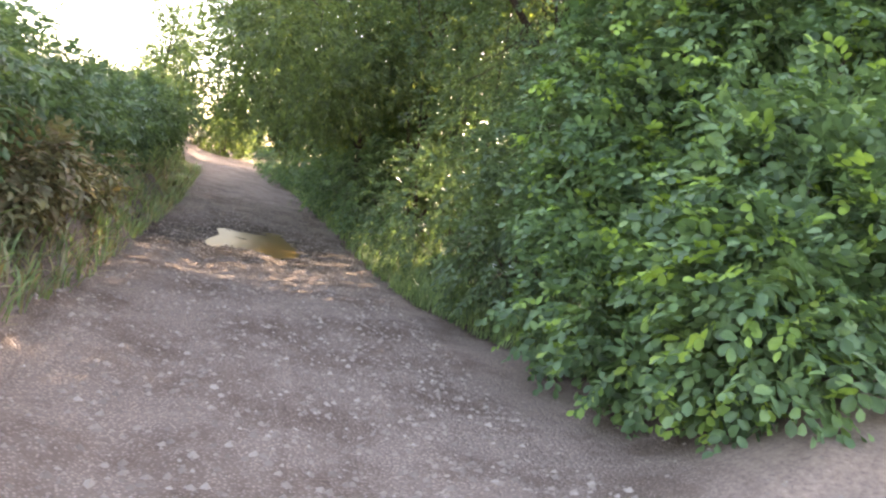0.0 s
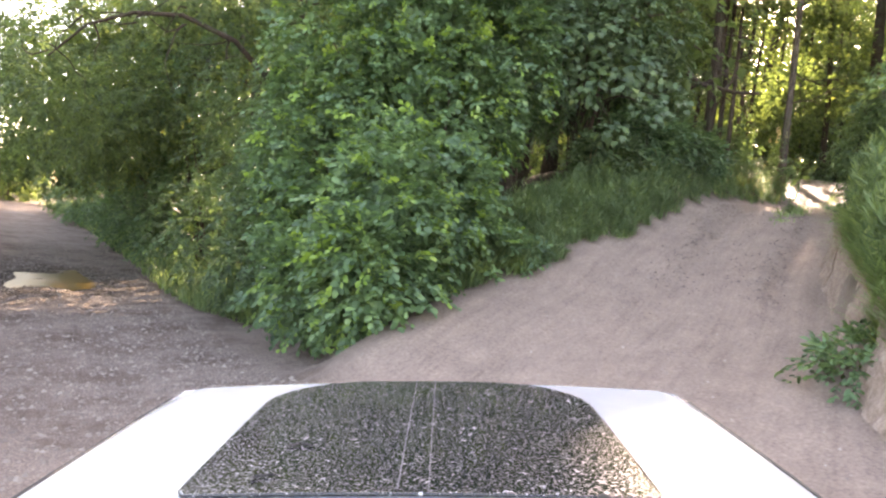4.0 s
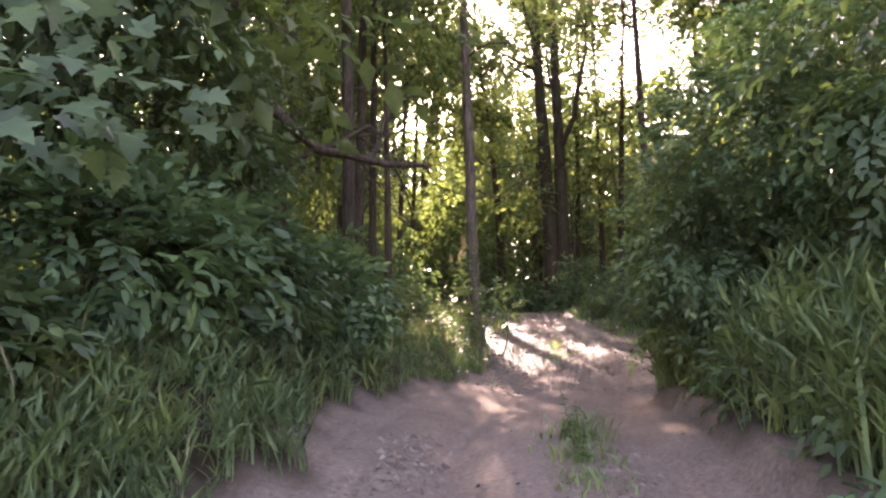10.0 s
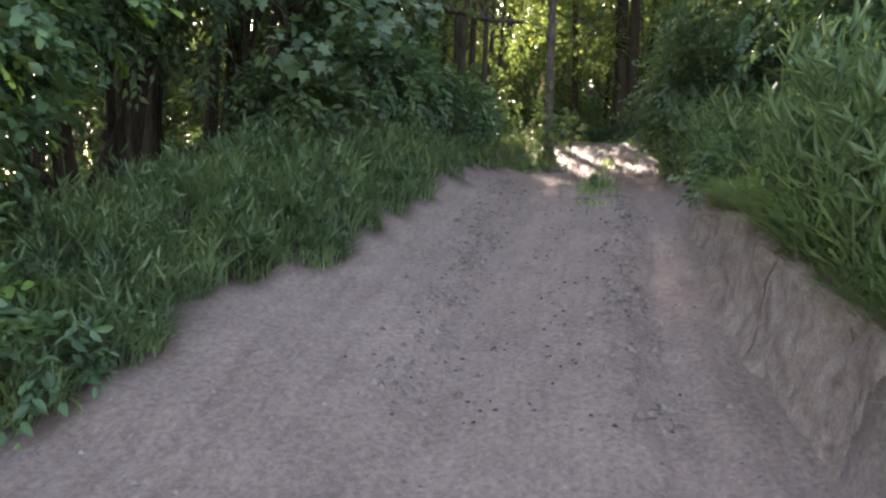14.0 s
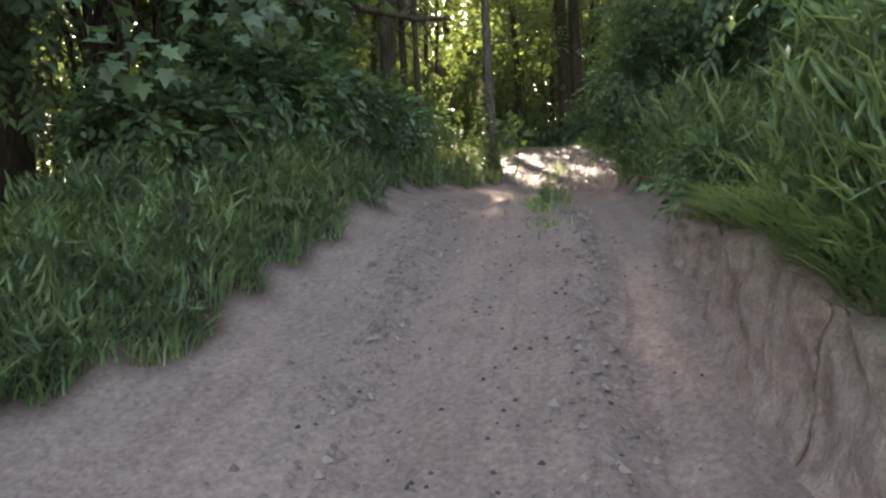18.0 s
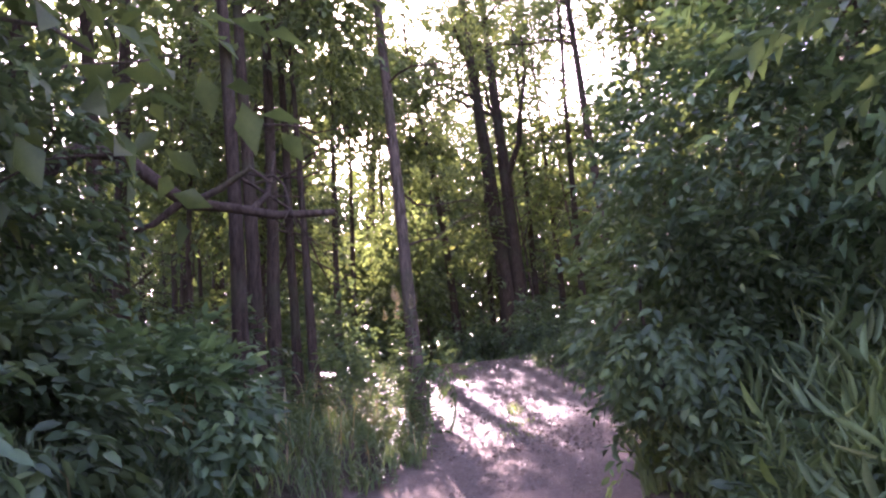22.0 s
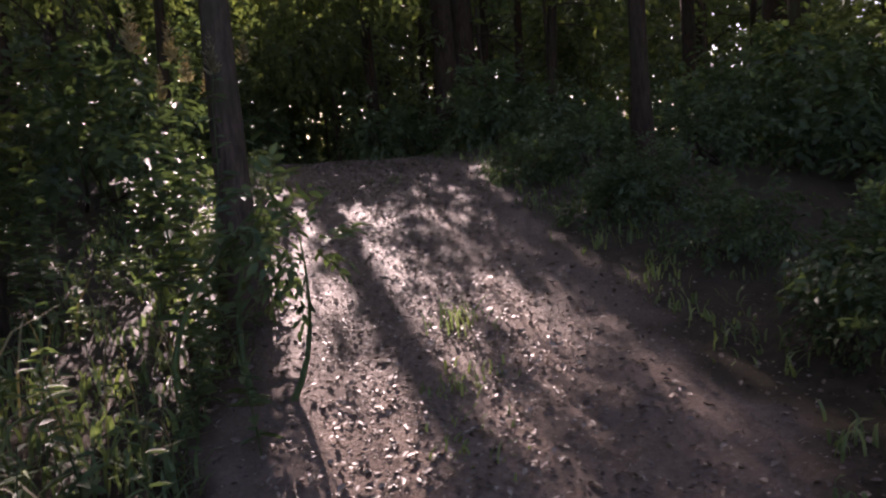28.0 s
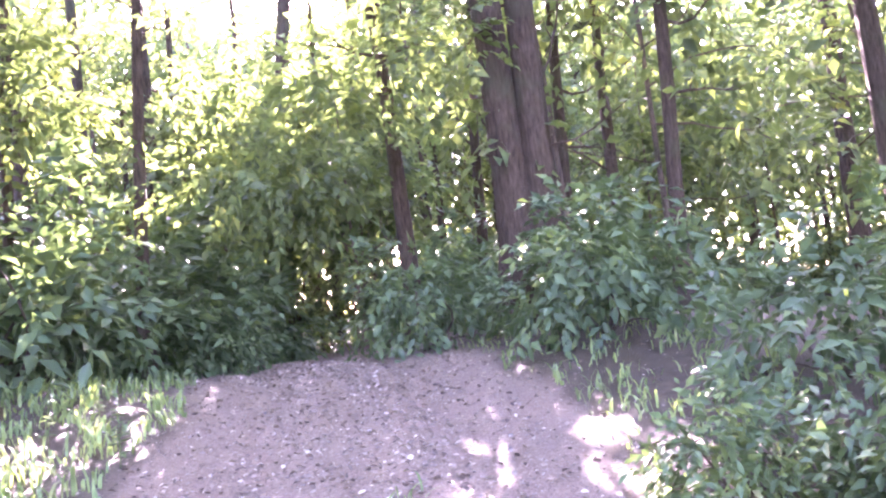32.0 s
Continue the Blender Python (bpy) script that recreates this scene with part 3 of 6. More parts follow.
def tree_parts(top, height, r, lean, crown, leaves, mat, bark, limbs=8, ln=0.11, bare=0.35, sides=10, full=False, wob=0.25, reach=0.5, leaflets=7, gaps=0.75, snags=4):
    """A trunk with limbs and a crown of leafy twigs under a thing. crown: ellipsoids relative to the foot."""
    steps = 14
    f = np.linspace(0, 1, steps + 1)
    path = np.stack([lean[0] * f**1.3 * height + wob * np.cumsum(rng.normal(0, 0.12, steps + 1)) * f, lean[1] * f**1.3 * height + wob * np.cumsum(rng.normal(0, 0.12, steps + 1)) * f, f * height - 0.1], -1)
    radii = r * (1 - 0.75 * f) * (1 + 0.7 * np.exp(-f * height / 0.45))
    v, fc = tube(path, radii, sides, 0.035)
    mesh_object("trunk", v, fc, bark, top)
    pieces, ends = [], []
    for k in range(limbs):
        g = bare + (0.95 - bare) * (k + rng.uniform(0, 0.8)) / limbs
        i = int(g * steps)
        a = rng.uniform(0, 6.28)
        out = np.array([math.cos(a), math.sin(a), rng.uniform(0.25, 0.9)])
        pts, rad = branch(path[i], out, height * rng.uniform(0.13, 0.26), radii[i] * 0.45, 0.012, 0.5, 6, 0.3)
        pieces.append(tube(pts, rad, 6))
        ends += [pts[-1], pts[4]]
    if pieces:
        for v, fc in pieces:
            mesh_object("limb", v, fc, bark, top)
    dry = np.random.RandomState(int(height * 37 + r * 1000))
    for k in range(snags):
        g = dry.uniform(0.16, 0.62)
        i = int(g * steps)
        a = dry.uniform(0, 6.28)
        size = min(0.22 * height, dry.uniform(0.9, 2.6))
        twig = dead_branch(dry, path[i], np.array([math.cos(a), math.sin(a), dry.uniform(-0.3, 0.6)]), size, min(0.035, 0.3 * radii[i]))
        mesh_object("dead_branch", *twig, DEADWOOD, top)
    if leaves:
        blobs = list(crown) + [(*e, 0.9, 0.9, 0.7) for e in ends]
        p, d = blob_points(blobs, leaves, 0.4, gaps, int(rng.randint(50)))
        clear = ~in_sun_gap(p + np.array(top.matrix_world.translation))
        p, d = p[clear], d[clear]
        v = sprays(p, d, leaflets, reach, ln, 0.55, full, 0.25)
        mesh_object("crown", v, leaf_faces(len(v) // (6 if full else 4), full), mat, top)
    return path


# ---- named trees ----
def tree(at, height, r, lean, crown, leaves, label, mat=LEAF_TREE, bark=BARK, **more):
    x, y = at
    top = empty("tree", (x, y, land_z(x, y)), label, "tree", "forest trees")
    tree_parts(top, height, r, lean, crown, leaves, mat, bark, **more)
    return top


tree((19.34, 15.97), 15, 0.135, (-0.01, 0.015), [(0, 0, 13, 2.2, 2.2, 3.0)], 1400, "slim grey-brown tree beside the tall weeds", bark=BARK_PALE, limbs=5, bare=0.6)
tree((16.32, 16.24), 14, 0.13, (-0.03, 0.0), [(0, 0, 12, 2.5, 2.5, 3.0)], 1500, "slim dark-barked tree leaning at the trail's edge", limbs=6, bare=0.5)
tree((29.93, 21.72), 19, 0.31, (-0.03, 0.025), [(-2.2, 1.8, 7.0, 1.8, 1.6, 0.9), (-2.6, 2.1, 8.6, 2.0, 2.0, 1.2), (-3.4, 2.7, 10.4, 1.7, 1.7, 1.2), (-0.9, 0.7, 4.6, 1.1, 1.1, 0.9), (-0.8, 0.8, 6.4, 1.2, 1.2, 1.0), (-2.6, 2.2, 3.6, 1.9, 1.8, 0.9), (-3.4, 3.0, 5.0, 1.5, 1.5, 0.9)], 1700, "thick dark old tree with a forked double stem", ln=0.19, gaps=0.55, limbs=6, bare=0.55, sides=14, wob=0.15)
twin = tree((30.2, 21.42), 18, 0.28, (-0.005, 0.0), [(1, 0, 15, 3.5, 3.5, 4.0)], 1400, "thick dark stem grown beside its twin", limbs=6, bare=0.45, sides=14, wob=0.15)
mesh_object("limb", *tube(np.array([(0, 0, 6.3), (0, -0.35, 6.9), (0.1, -0.7, 7.6), (0.05, -0.95, 8.6), (0.1, -1.35, 10.0), (0.0, -1.5, 11.6)]), np.array([0.12, 0.11, 0.1, 0.085, 0.06, 0.03]), 8, 0.04), BARK, twin)
tree((25.05, 15.0), 16, 0.125, (0.0, 0.0), [(0, 0, 13, 2.6, 2.6, 3.5)], 1800, "straight brown tree rising out of a shrub", limbs=6, bare=0.5)
tree((30.3, 24.5), 15, 0.17, (-0.06, 0.03), [(-1, 0, 13, 2.6, 2.6, 3.0)], 1500, "bent slim tree beside the old double tree", limbs=6, bare=0.5, wob=0.7)
tree((33.6, 33.6), 22, 0.33, (0.1, -0.05), [(3.5, -1.5, 18, 2.2, 2.2, 2.5)], 900, "slanting dark tree among thin stems", limbs=6, bare=0.5)
tree((41.5, 16.8), 22, 0.8, (0.0, 0.0), [(0, 0, 15, 3.5, 3.5, 4.0)], 2200, "thick reddish-brown tree trunk by the trail", limbs=6, bare=0.5, sides=14)
tree((43.0, 20.0), 19, 0.3, (0.01, 0.0), [(0, 0, 14, 2.5, 2.5, 3.5)], 1500, "straight tree close beside a thicker one", limbs=5, bare=0.5)

# the canopy that shades the climb
tree((19.4, 20.9), 9, 0.1, (0.03, -0.02), [(0.5, -0.6, 3.4, 1.5, 1.4, 0.8), (-0.6, 0.4, 4.6, 1.7, 1.7, 1.2)], 700, "slender tree with a low leafy crown beside the trail", limbs=5, ln=0.15, bare=0.4, gaps=0.55)
tree((17.0, 19.6), 8, 0.085, (0.02, -0.03), [(0.3, -0.5, 4.0, 1.4, 1.4, 0.9), (-0.4, 0.0, 5.6, 1.5, 1.5, 1.1)], 800, "young slender tree with a leafy crown leaning to the trail", limbs=5, ln=0.15, bare=0.45, gaps=0.55)
# tall trees towards the sun, whose high crowns shade the climb
for ahead, off, h in ((21.0, -3.9, 17.5), (24.0, -2.3, 19.5), (25.0, 0.3, 19.0), (22.0, 1.6, 18.0)):
    sx, sy = TO_SUN.x / math.cos(radians(SUN_EL)), TO_SUN.y / math.cos(radians(SUN_EL))
    tree((21.2 + ahead * sx + off * sy, 16.0 + ahead * sy - off * sx), h, 0.15, (0.0, 0.0), [(0, 0, h * 0.68, 1.3, 1.3, 1.4), (0.2, 0.1, h * 0.8, 1.6, 1.6, 1.6), (-0.1, 0.2, h * 0.95, 1.7, 1.7, 1.8), (0, 0, h * 1.06, 1.4, 1.4, 1.3)], 700, "tall slim tree with a narrow high crown", limbs=4, ln=0.22, bare=0.8, gaps=0.85, reach=0.6)
tree((24.2, 26.2), 9, 0.09, (0.03, -0.03), [(2.4, -2.4, 2.6, 1.7, 1.7, 0.8), (2.6, -2.5, 4.2, 1.9, 1.9, 1.0)], 1200, "slender tree drooping its boughs over the forest trail", limbs=6, ln=0.16, bare=0.3, gaps=0.3)
for x, y in ((22.7, 22.2), (25.3, 24.6)):
    tree((x, y), 12, 0.1, (0.03, -0.03), [(0.5, -0.5, 7.6, 1.9, 1.9, 1.1), (0.5, -0.6, 9.2, 2.2, 2.2, 1.3), (0.4, -0.4, 10.8, 1.8, 1.8, 1.2)], 520, "slim tree with a full crown leaning towards the trail", limbs=6, ln=0.2, bare=0.6, gaps=0.45, reach=0.6)
# bare-stemmed trees whose high crowns darken the undergrowth beside the trail
for x, y, h in ((25.6, 10.6, 15), (28.6, 12.0, 17), (31.2, 14.4, 16), (22.4, 8.0, 15)):
    tree((x, y), h, 0.13, (0.0, 0.0), [(0, 0, h * 0.62, 2.6, 2.6, 1.0), (0.4, 0.3, h * 0.75, 3.0, 3.0, 1.2), (0, 0, h * 0.9, 2.4, 2.4, 1.4)], 900, "tall tree with a broad crown above the dark undergrowth", limbs=6, ln=0.24, bare=0.6, gaps=0.5, reach=0.7)
tree((17.9, 17.0), 9.5, 0.09, (0.0, 0.0), [(0, 0, 7.2, 2.2, 2.2, 1.7)], 620, "young slim tree with a low spreading crown", limbs=5, ln=0.18, bare=0.6)

rng.seed(101)
# ---- forest: a few kinds of tree, copied about ----
kinds = []
for h, r, bark, n in ((15, 0.15, BARK, 540), (17, 0.2, BARK, 600), (13, 0.1, BARK_PALE, 480), (18, 0.26, BARK, 640), (10, 0.07, BARK_PALE, 420), (6, 0.045, BARK_PALE, 360), (8.5, 0.06, BARK, 400)):
    top = empty("tree", (0, 0, 0), "slim forest tree with a thin leafy crown", "tree", "forest trees")
    crown = [(rng.uniform(-1, 1), rng.uniform(-1, 1), h * f, h * 0.16, h * 0.16, h * 0.12) for f in (0.55, 0.7, 0.85, 0.97)]
    tree_parts(top, h, r, (rng.uniform(-0.05, 0.05), rng.uniform(-0.05, 0.05)), crown, n, LEAF_TREE, bark, limbs=7, ln=0.29, bare=0.35, sides=8, leaflets=5, reach=0.75)
    kinds.append(top)
poles = []
for h, r in ((17, 0.14), (15, 0.1), (19, 0.2)):
    top = empty("tree", (0, 0, 0), "tall bare-stemmed tree with a small high crown", "tree", "forest trees")
    tree_parts(top, h, r, (rng.uniform(-0.06, 0.06), rng.uniform(-0.06, 0.06)), [(0, 0, h * 0.86, 1.7, 1.7, 1.8), (0.5, 0.3, h * 0.95, 1.4, 1.4, 1.4)], 330, LEAF_TREE, BARK, limbs=4, ln=0.26, bare=0.72, sides=8, leaflets=6, reach=0.7, wob=0.45)
    poles.append(top)
kinds += poles
spots = [(24.2, 26.2), (19.4, 20.9), (17.0, 19.6), (17.9, 17.0), (19.34, 15.97), (16.32, 16.24), (29.8, 21.9), (30.15, 21.5), (25.05, 15.0), (30.3, 24.5), (33.6, 33.6), (41.5, 16.8), (43.0, 20.0)]


def clear_of(x, y, trail, road, apart):
    _, u, s = along(TRAIL, np.array([x]), np.array([y]))
    _, ua, _ = along(ROAD, np.array([x]), np.array([y]))
    return abs(u[0]) > trail and abs(ua[0]) > road and all((x - a) ** 2 + (y - b) ** 2 > apart**2 for a, b in spots)


def lit_lane(x, y):
    """True where a crown would stand between the sun and the open patch of trail."""
    dx, dy = x - 21.2, y - 16.0
    ahead = dx * math.sin(radians(SUN_AZ)) + dy * math.cos(radians(SUN_AZ))
    off = abs(dx * math.cos(radians(SUN_AZ)) - dy * math.sin(radians(SUN_AZ)))
    return 3 < ahead < 27 and off < 3.4


rng.seed(102)
used = [False] * len(kinds)


def plant_tree(k, x, y):
    m4 = pose(x, y, land_z(x, y), 0, 0, rng.uniform(0, 360))
    if used[k] and 24 < x < 41 and abs(y - 12.7 - (x - 18.3) * 0.177) < 1.9:
        return  # open ground between the trail and the thick old trunk
    if used[k]:
        copy_thing(kinds[k], m4)
    else:
        used[k] = True
        kinds[k].matrix_world = m4
    spots.append((x, y))


for k, x, y in ((1, 6.5, 18.5), (0, 3.6, 21.0), (2, 2.6, 25.5), (1, 5.0, 28.0), (0, 1.6, 33.0), (3, 9.0, 16.5), (0, 11.0, 18.5), (4, 5.2, 14.8), (0, 8.2, 22.0), (1, 0.5, 40.0), (0, 13.5, 18.0), (9, 16.5, 21.5), (8, 14.4, 20.6), (2, 12.2, 16.2), (0, 19.5, 3.5), (1, 22.5, 5.5), (3, 26.5, 9.5), (2, 23.5, 9.0), (0, 29.0, 11.5), (1, 34.5, 17.5), (0, 28.0, 6.0), (2, 21.0, 24.0), (0, 18.6, 26.0), (1, 23.0, 29.0)):
    plant_tree(k, x, y)
for k, x, y in ((8, 14.9, 14.4), (7, 17.5, 17.6), (7, 14.6, 17.6), (4, 10.4, 12.6), (8, 18.2, 17.9), (4, 8.0, 12.9), (4, 6.4, 12.6), (0, 9.9, 14.6), (4, 33.6, 21.0), (0, 34.6, 22.6), (4, 32.3, 22.3), (0, 36.0, 14.0), (1, 38.0, 11.0), (0, 34.0, 9.5), (1, 41.5, 14.0), (6, 33.0, 12.2), (0, 44.0, 18.5), (6, 31.0, 10.2), (5, 32.0, 28.2)):
    plant_tree(k, x, y)
for ahead, off in ((17, -3.2), (17.5, 1.0), (15.5, -5.6), (10.5, 6.2), (13.6, 5.4), (16.4, 4.2), (18.5, -5.2), (5.6, -6.2), (8.8, -6.8), (12.2, -5.4), (15.0, -7.4), (19, 6.6), (23, 4.0)):
    x, y = 20.6 + ahead * math.sin(radians(SUN_AZ)) + off * math.cos(radians(SUN_AZ)), 15.9 + ahead * math.cos(radians(SUN_AZ)) - off * math.sin(radians(SUN_AZ))
    if clear_of(x, y, 2.0, 5.0, 0.8):
        plant_tree(7 + rng.randint(3), x, y)
for ahead, off in ((15.5, -1.6), (14, 1.2), (17, -0.2), (18, 1.4), (19, -1.3), (21, 0.2), (23, -1.8), (24, 1.6), (26, -0.4), (20, 2.6), (16.5, -2.4)):
    plant_tree(6 if ahead > 19 else 5, 20.6 + ahead * math.sin(radians(SUN_AZ)) + off * math.cos(radians(SUN_AZ)), 15.9 + ahead * math.cos(radians(SUN_AZ)) - off * math.sin(radians(SUN_AZ)))
rng.seed(103)
made = 0
while made < 52:
    ahead, off = rng.uniform(27, 50), rng.uniform(-14, 14)
    x, y = 20.6 + ahead * math.sin(radians(SUN_AZ)) + off * math.cos(radians(SUN_AZ)), 15.9 + ahead * math.cos(radians(SUN_AZ)) - off * math.sin(radians(SUN_AZ))
    if clear_of(x, y, 2.5, 5.0, 1.8):
        plant_tree(rng.choice([2, 4, 6]) if abs(off) < 4.5 and ahead < 36 else rng.choice([0, 1, 2, 3, 7, 9]), x, y)
        made += 1
rng.seed(104)
count = 0
while count < 150:
    x, y = rng.uniform(-4, 66), rng.uniform(-14, 68)
    inside = (x > 10 and y > 10.5) or (x > 15 and y < 8) or (y > 14 and x > 1.5)
    young = count >= 108
    if not inside or x + y < 8 or not clear_of(x, y, 3.4, 5.0, 1.6 if young else 2.4):
        continue
    ahead = (x - 20.6) * math.sin(radians(SUN_AZ)) + (y - 15.9) * math.cos(radians(SUN_AZ))
    if young and not (10 < ahead < 45 and x > 18 and y > 12):
        continue
    if not young and (lit_lane(x, y) or (21.5 < x < 33.5 and 11 < y < 27) or (x < 24 and y < 8)):
        continue
    plant_tree((6 if ahead > 19 else 5) if young else rng.choice(5, p=[0.25, 0.25, 0.2, 0.2, 0.1]), x, y)
    count += 1

def strip(line, s0, s1, u0, u1, n):
    """Places beside a line: from s0 to s1 along it, u0 to u1 outwards from its bare edge (left: plus, right: minus)."""
    seg = np.hypot(*np.diff(line[:, :2], axis=0).T)
    run = np.concatenate([[0], np.cumsum(seg)])
    s = rng.uniform(s0, s1, n)
    i = np.clip(np.searchsorted(run, s) - 1, 0, len(seg) - 1)
    f = (s - run[i]) / seg[i]
    p = line[i, :2] + (line[i + 1, :2] - line[i, :2]) * f[:, None]
    w = (line[i + 1, :2] - line[i, :2]) / seg[i][:, None]
    return p, np.stack([-w[:, 1], w[:, 0]], -1), s


rng.seed(201)
# ---- shrubs beside the road ----
ROADSIDE = "shrubs beside the dirt road"
shrub("shrub", (4.4, 9.3), [(-0.2, -1.25, 1.0, 1.15, 1.0, 1.1), (-1.3, -0.2, 1.1, 1.1, 1.0, 1.2), (-1.5, 0.8, 2.0, 1.2, 1.2, 1.6), (0.0, -0.4, 2.5, 1.6, 1.3, 1.6), (0.9, 0.5, 3.8, 1.7, 1.5, 1.8), (-0.9, 0.9, 3.9, 1.7, 1.5, 1.8), (0.3, -1.9, 0.45, 0.85, 0.75, 0.75), (0.2, 0.8, 5.6, 2.0, 1.8, 1.6), (-0.6, -2.3, 1.2, 1.1, 1.0, 1.0), (-1.25, -2.9, 0.75, 0.8, 0.8, 0.75), (-1.5, -3.4, 0.3, 0.45, 0.5, 0.4), (-0.6, -2.9, 0.4, 0.5, 0.45, 0.4), (-1.4, -0.6, 0.45, 0.8, 0.9, 0.6), (-1.8, 0.8, 0.5, 0.7, 0.9, 0.55), (-1.0, -1.5, 0.35, 0.8, 0.8, 0.5), (-1.0, -2.3, 0.2, 0.9, 0.8, 0.35), (-1.75, -0.3, 0.2, 0.75, 0.9, 0.35), (-1.5, -1.3, 0.2, 0.7, 0.8, 0.3), (-1.5, -3.5, -0.3, 0.55, 0.6, 0.5), (-1.2, -3.0, 0.0, 0.9, 0.9, 0.7), (-1.5, -1.8, -0.4, 0.8, 0.9, 0.6), (-1.8, -0.4, -0.5, 0.8, 1.0, 0.7), (-1.6, -2.6, -0.6, 0.7, 0.8, 0.45)],
      12500, LEAF_BUSH, 0.108, 0.33, 8, "large dense green shrub hanging low over the dirt road", gaps=0.68, stems=11, group=ROADSIDE, wide=0.66, round_tip=True, young=0.13, droop=0.15)
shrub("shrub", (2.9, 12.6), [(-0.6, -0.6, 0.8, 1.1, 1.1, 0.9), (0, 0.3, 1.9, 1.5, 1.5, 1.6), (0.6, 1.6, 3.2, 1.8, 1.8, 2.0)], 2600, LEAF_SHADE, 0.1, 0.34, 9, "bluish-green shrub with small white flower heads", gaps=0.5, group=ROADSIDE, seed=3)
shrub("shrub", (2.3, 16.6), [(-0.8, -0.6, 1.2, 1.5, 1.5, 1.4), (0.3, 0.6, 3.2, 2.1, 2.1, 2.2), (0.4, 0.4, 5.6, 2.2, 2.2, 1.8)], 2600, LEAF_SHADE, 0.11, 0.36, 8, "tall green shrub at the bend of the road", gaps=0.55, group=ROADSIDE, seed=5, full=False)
shrub("shrub", (1.4, 21.5), [(-0.6, -0.6, 1.2, 1.7, 1.7, 1.4), (0.3, 0.6, 3.4, 2.2, 2.2, 2.2), (0.0, 0.4, 5.8, 2.3, 2.3, 1.8)], 2400, LEAF_BUSH, 0.12, 0.4, 8, "tall leafy shrub arching towards the road", gaps=0.55, group=ROADSIDE, full=False, seed=6)
shrub("shrub", (-0.2, 29.0), [(-0.6, -0.6, 1.0, 1.8, 1.8, 1.2), (0.3, 0.6, 3.2, 2.6, 2.6, 2.4)], 1800, LEAF_BUSH, 0.15, 0.45, 8, "rounded green shrub far along the road", gaps=0.55, group=ROADSIDE, full=False, seed=7)
for x, y, h in ((-12.5, 62.0, 4.2), (-16.5, 58.0, 3.6), (-20.0, 66.0, 5.0), (-9.5, 74.0, 5.5), (-15.0, 80.0, 5.0)):
    shrub("shrub", (x, y), [(0, 0, h * 0.35, h * 0.55, h * 0.55, h * 0.4), (0.5, 0, h * 0.7, h * 0.45, h * 0.45, h * 0.4)], 700, LEAF_FAR, 0.3, 0.7, 7, "hazy green shrub where the road goes over the rise", gaps=0.55, group=ROADSIDE, full=False, seed=int(y))
shrub("shrub", (-3.2, 42.0), [(-0.6, -0.6, 1.2, 2.2, 2.2, 1.4), (0.3, 0.6, 3.4, 3.2, 3.2, 2.8)], 1800, LEAF_BUSH, 0.18, 0.5, 8, "rounded green shrub far along the road", gaps=0.55, group=ROADSIDE, full=False, seed=8)
for k, (x, y, r, h, dry) in enumerate([(-4.2, 5.0, 1.0, 1.3, 1), (-4.4, 7.4, 1.1, 1.5, 0), (-4.8, 9.6, 1.2, 1.5, 0), (-5.4, 12.2, 1.3, 1.4, 0), (-6.4, 15.4, 1.5, 1.4, 0), (-7.4, 19.5, 1.7, 1.5, 0), (-8.6, 25.0, 2.0, 1.8, 0), (-10.2, 32.0, 2.3, 1.9, 0), (-12.6, 40.0, 2.6, 2.0, 0), (-3.7, 8.4, 0.55, 0.7, 1), (-3.9, 10.6, 0.5, 0.6, 1), (-6.8, 10.5, 1.5, 1.9, 0), (-8.4, 14.5, 1.8, 1.9, 0)]):
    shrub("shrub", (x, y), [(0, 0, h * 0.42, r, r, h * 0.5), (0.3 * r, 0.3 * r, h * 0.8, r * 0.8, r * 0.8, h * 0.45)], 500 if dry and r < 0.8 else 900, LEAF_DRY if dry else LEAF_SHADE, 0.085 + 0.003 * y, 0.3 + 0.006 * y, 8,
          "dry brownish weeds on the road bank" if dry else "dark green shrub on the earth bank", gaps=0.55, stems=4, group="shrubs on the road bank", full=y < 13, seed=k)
# white flower heads on the bluish shrub
m, nt, b = material("white_petal", 0.7, 0.2)
b.inputs["Base Color"].default_value = (0.7, 0.72, 0.66, 1)
flowering = [o for o in bpy.data.objects if "white flower" in (o.get("label") or "")][0]
for k in range(26):
    a0, h0 = rng.uniform(3.4, 5.2), rng.uniform(0.5, 3.4)
    c0 = np.array([1.25 * math.cos(a0) + 0.12 * h0, 1.25 * math.sin(a0) + 0.35 * h0, h0])
    n = 14
    p = c0 + np.stack([rng.normal(0, 0.035, n), rng.normal(0, 0.035, n), rng.normal(0, 0.012, n)], -1)
    v = leaf_verts(p, unit(rng.normal(0, 1, (n, 3)) * np.array([1, 1, 0.3])), np.tile([0, -0.5, 1.0], (n, 1)), np.full(n, 0.028), 0.9, False)
    mesh_object("flower_head", v, leaf_faces(n, False), m, flowering)
# trees by the road
tree((-13.5, 46.0), 8.5, 0.12, (0.0, 0.0), [(0, 0, 5, 1.2, 1.2, 2.5), (0, 0, 7.5, 0.9, 0.9, 1.5)], 900, "slender silvery young tree standing against the sky", mat=LEAF_SHADE, limbs=6, ln=0.2)
tree((-8.2, 12.8), 6.0, 0.08, (0.02, 0.0), [(0, 0, 4.2, 1.2, 1.2, 1.4)], 900, "young tree behind the shrubs of the road bank", mat=LEAF_SHADE, limbs=5, ln=0.12)
tree((-6.5, 62.0), 9.0, 0.15, (0.0, 0.0), [(0, 0, 5, 2.8, 2.8, 3.0)], 900, "round leafy tree where the road tops the rise", mat=LEAF_TREE, limbs=6, ln=0.3, reach=0.8)
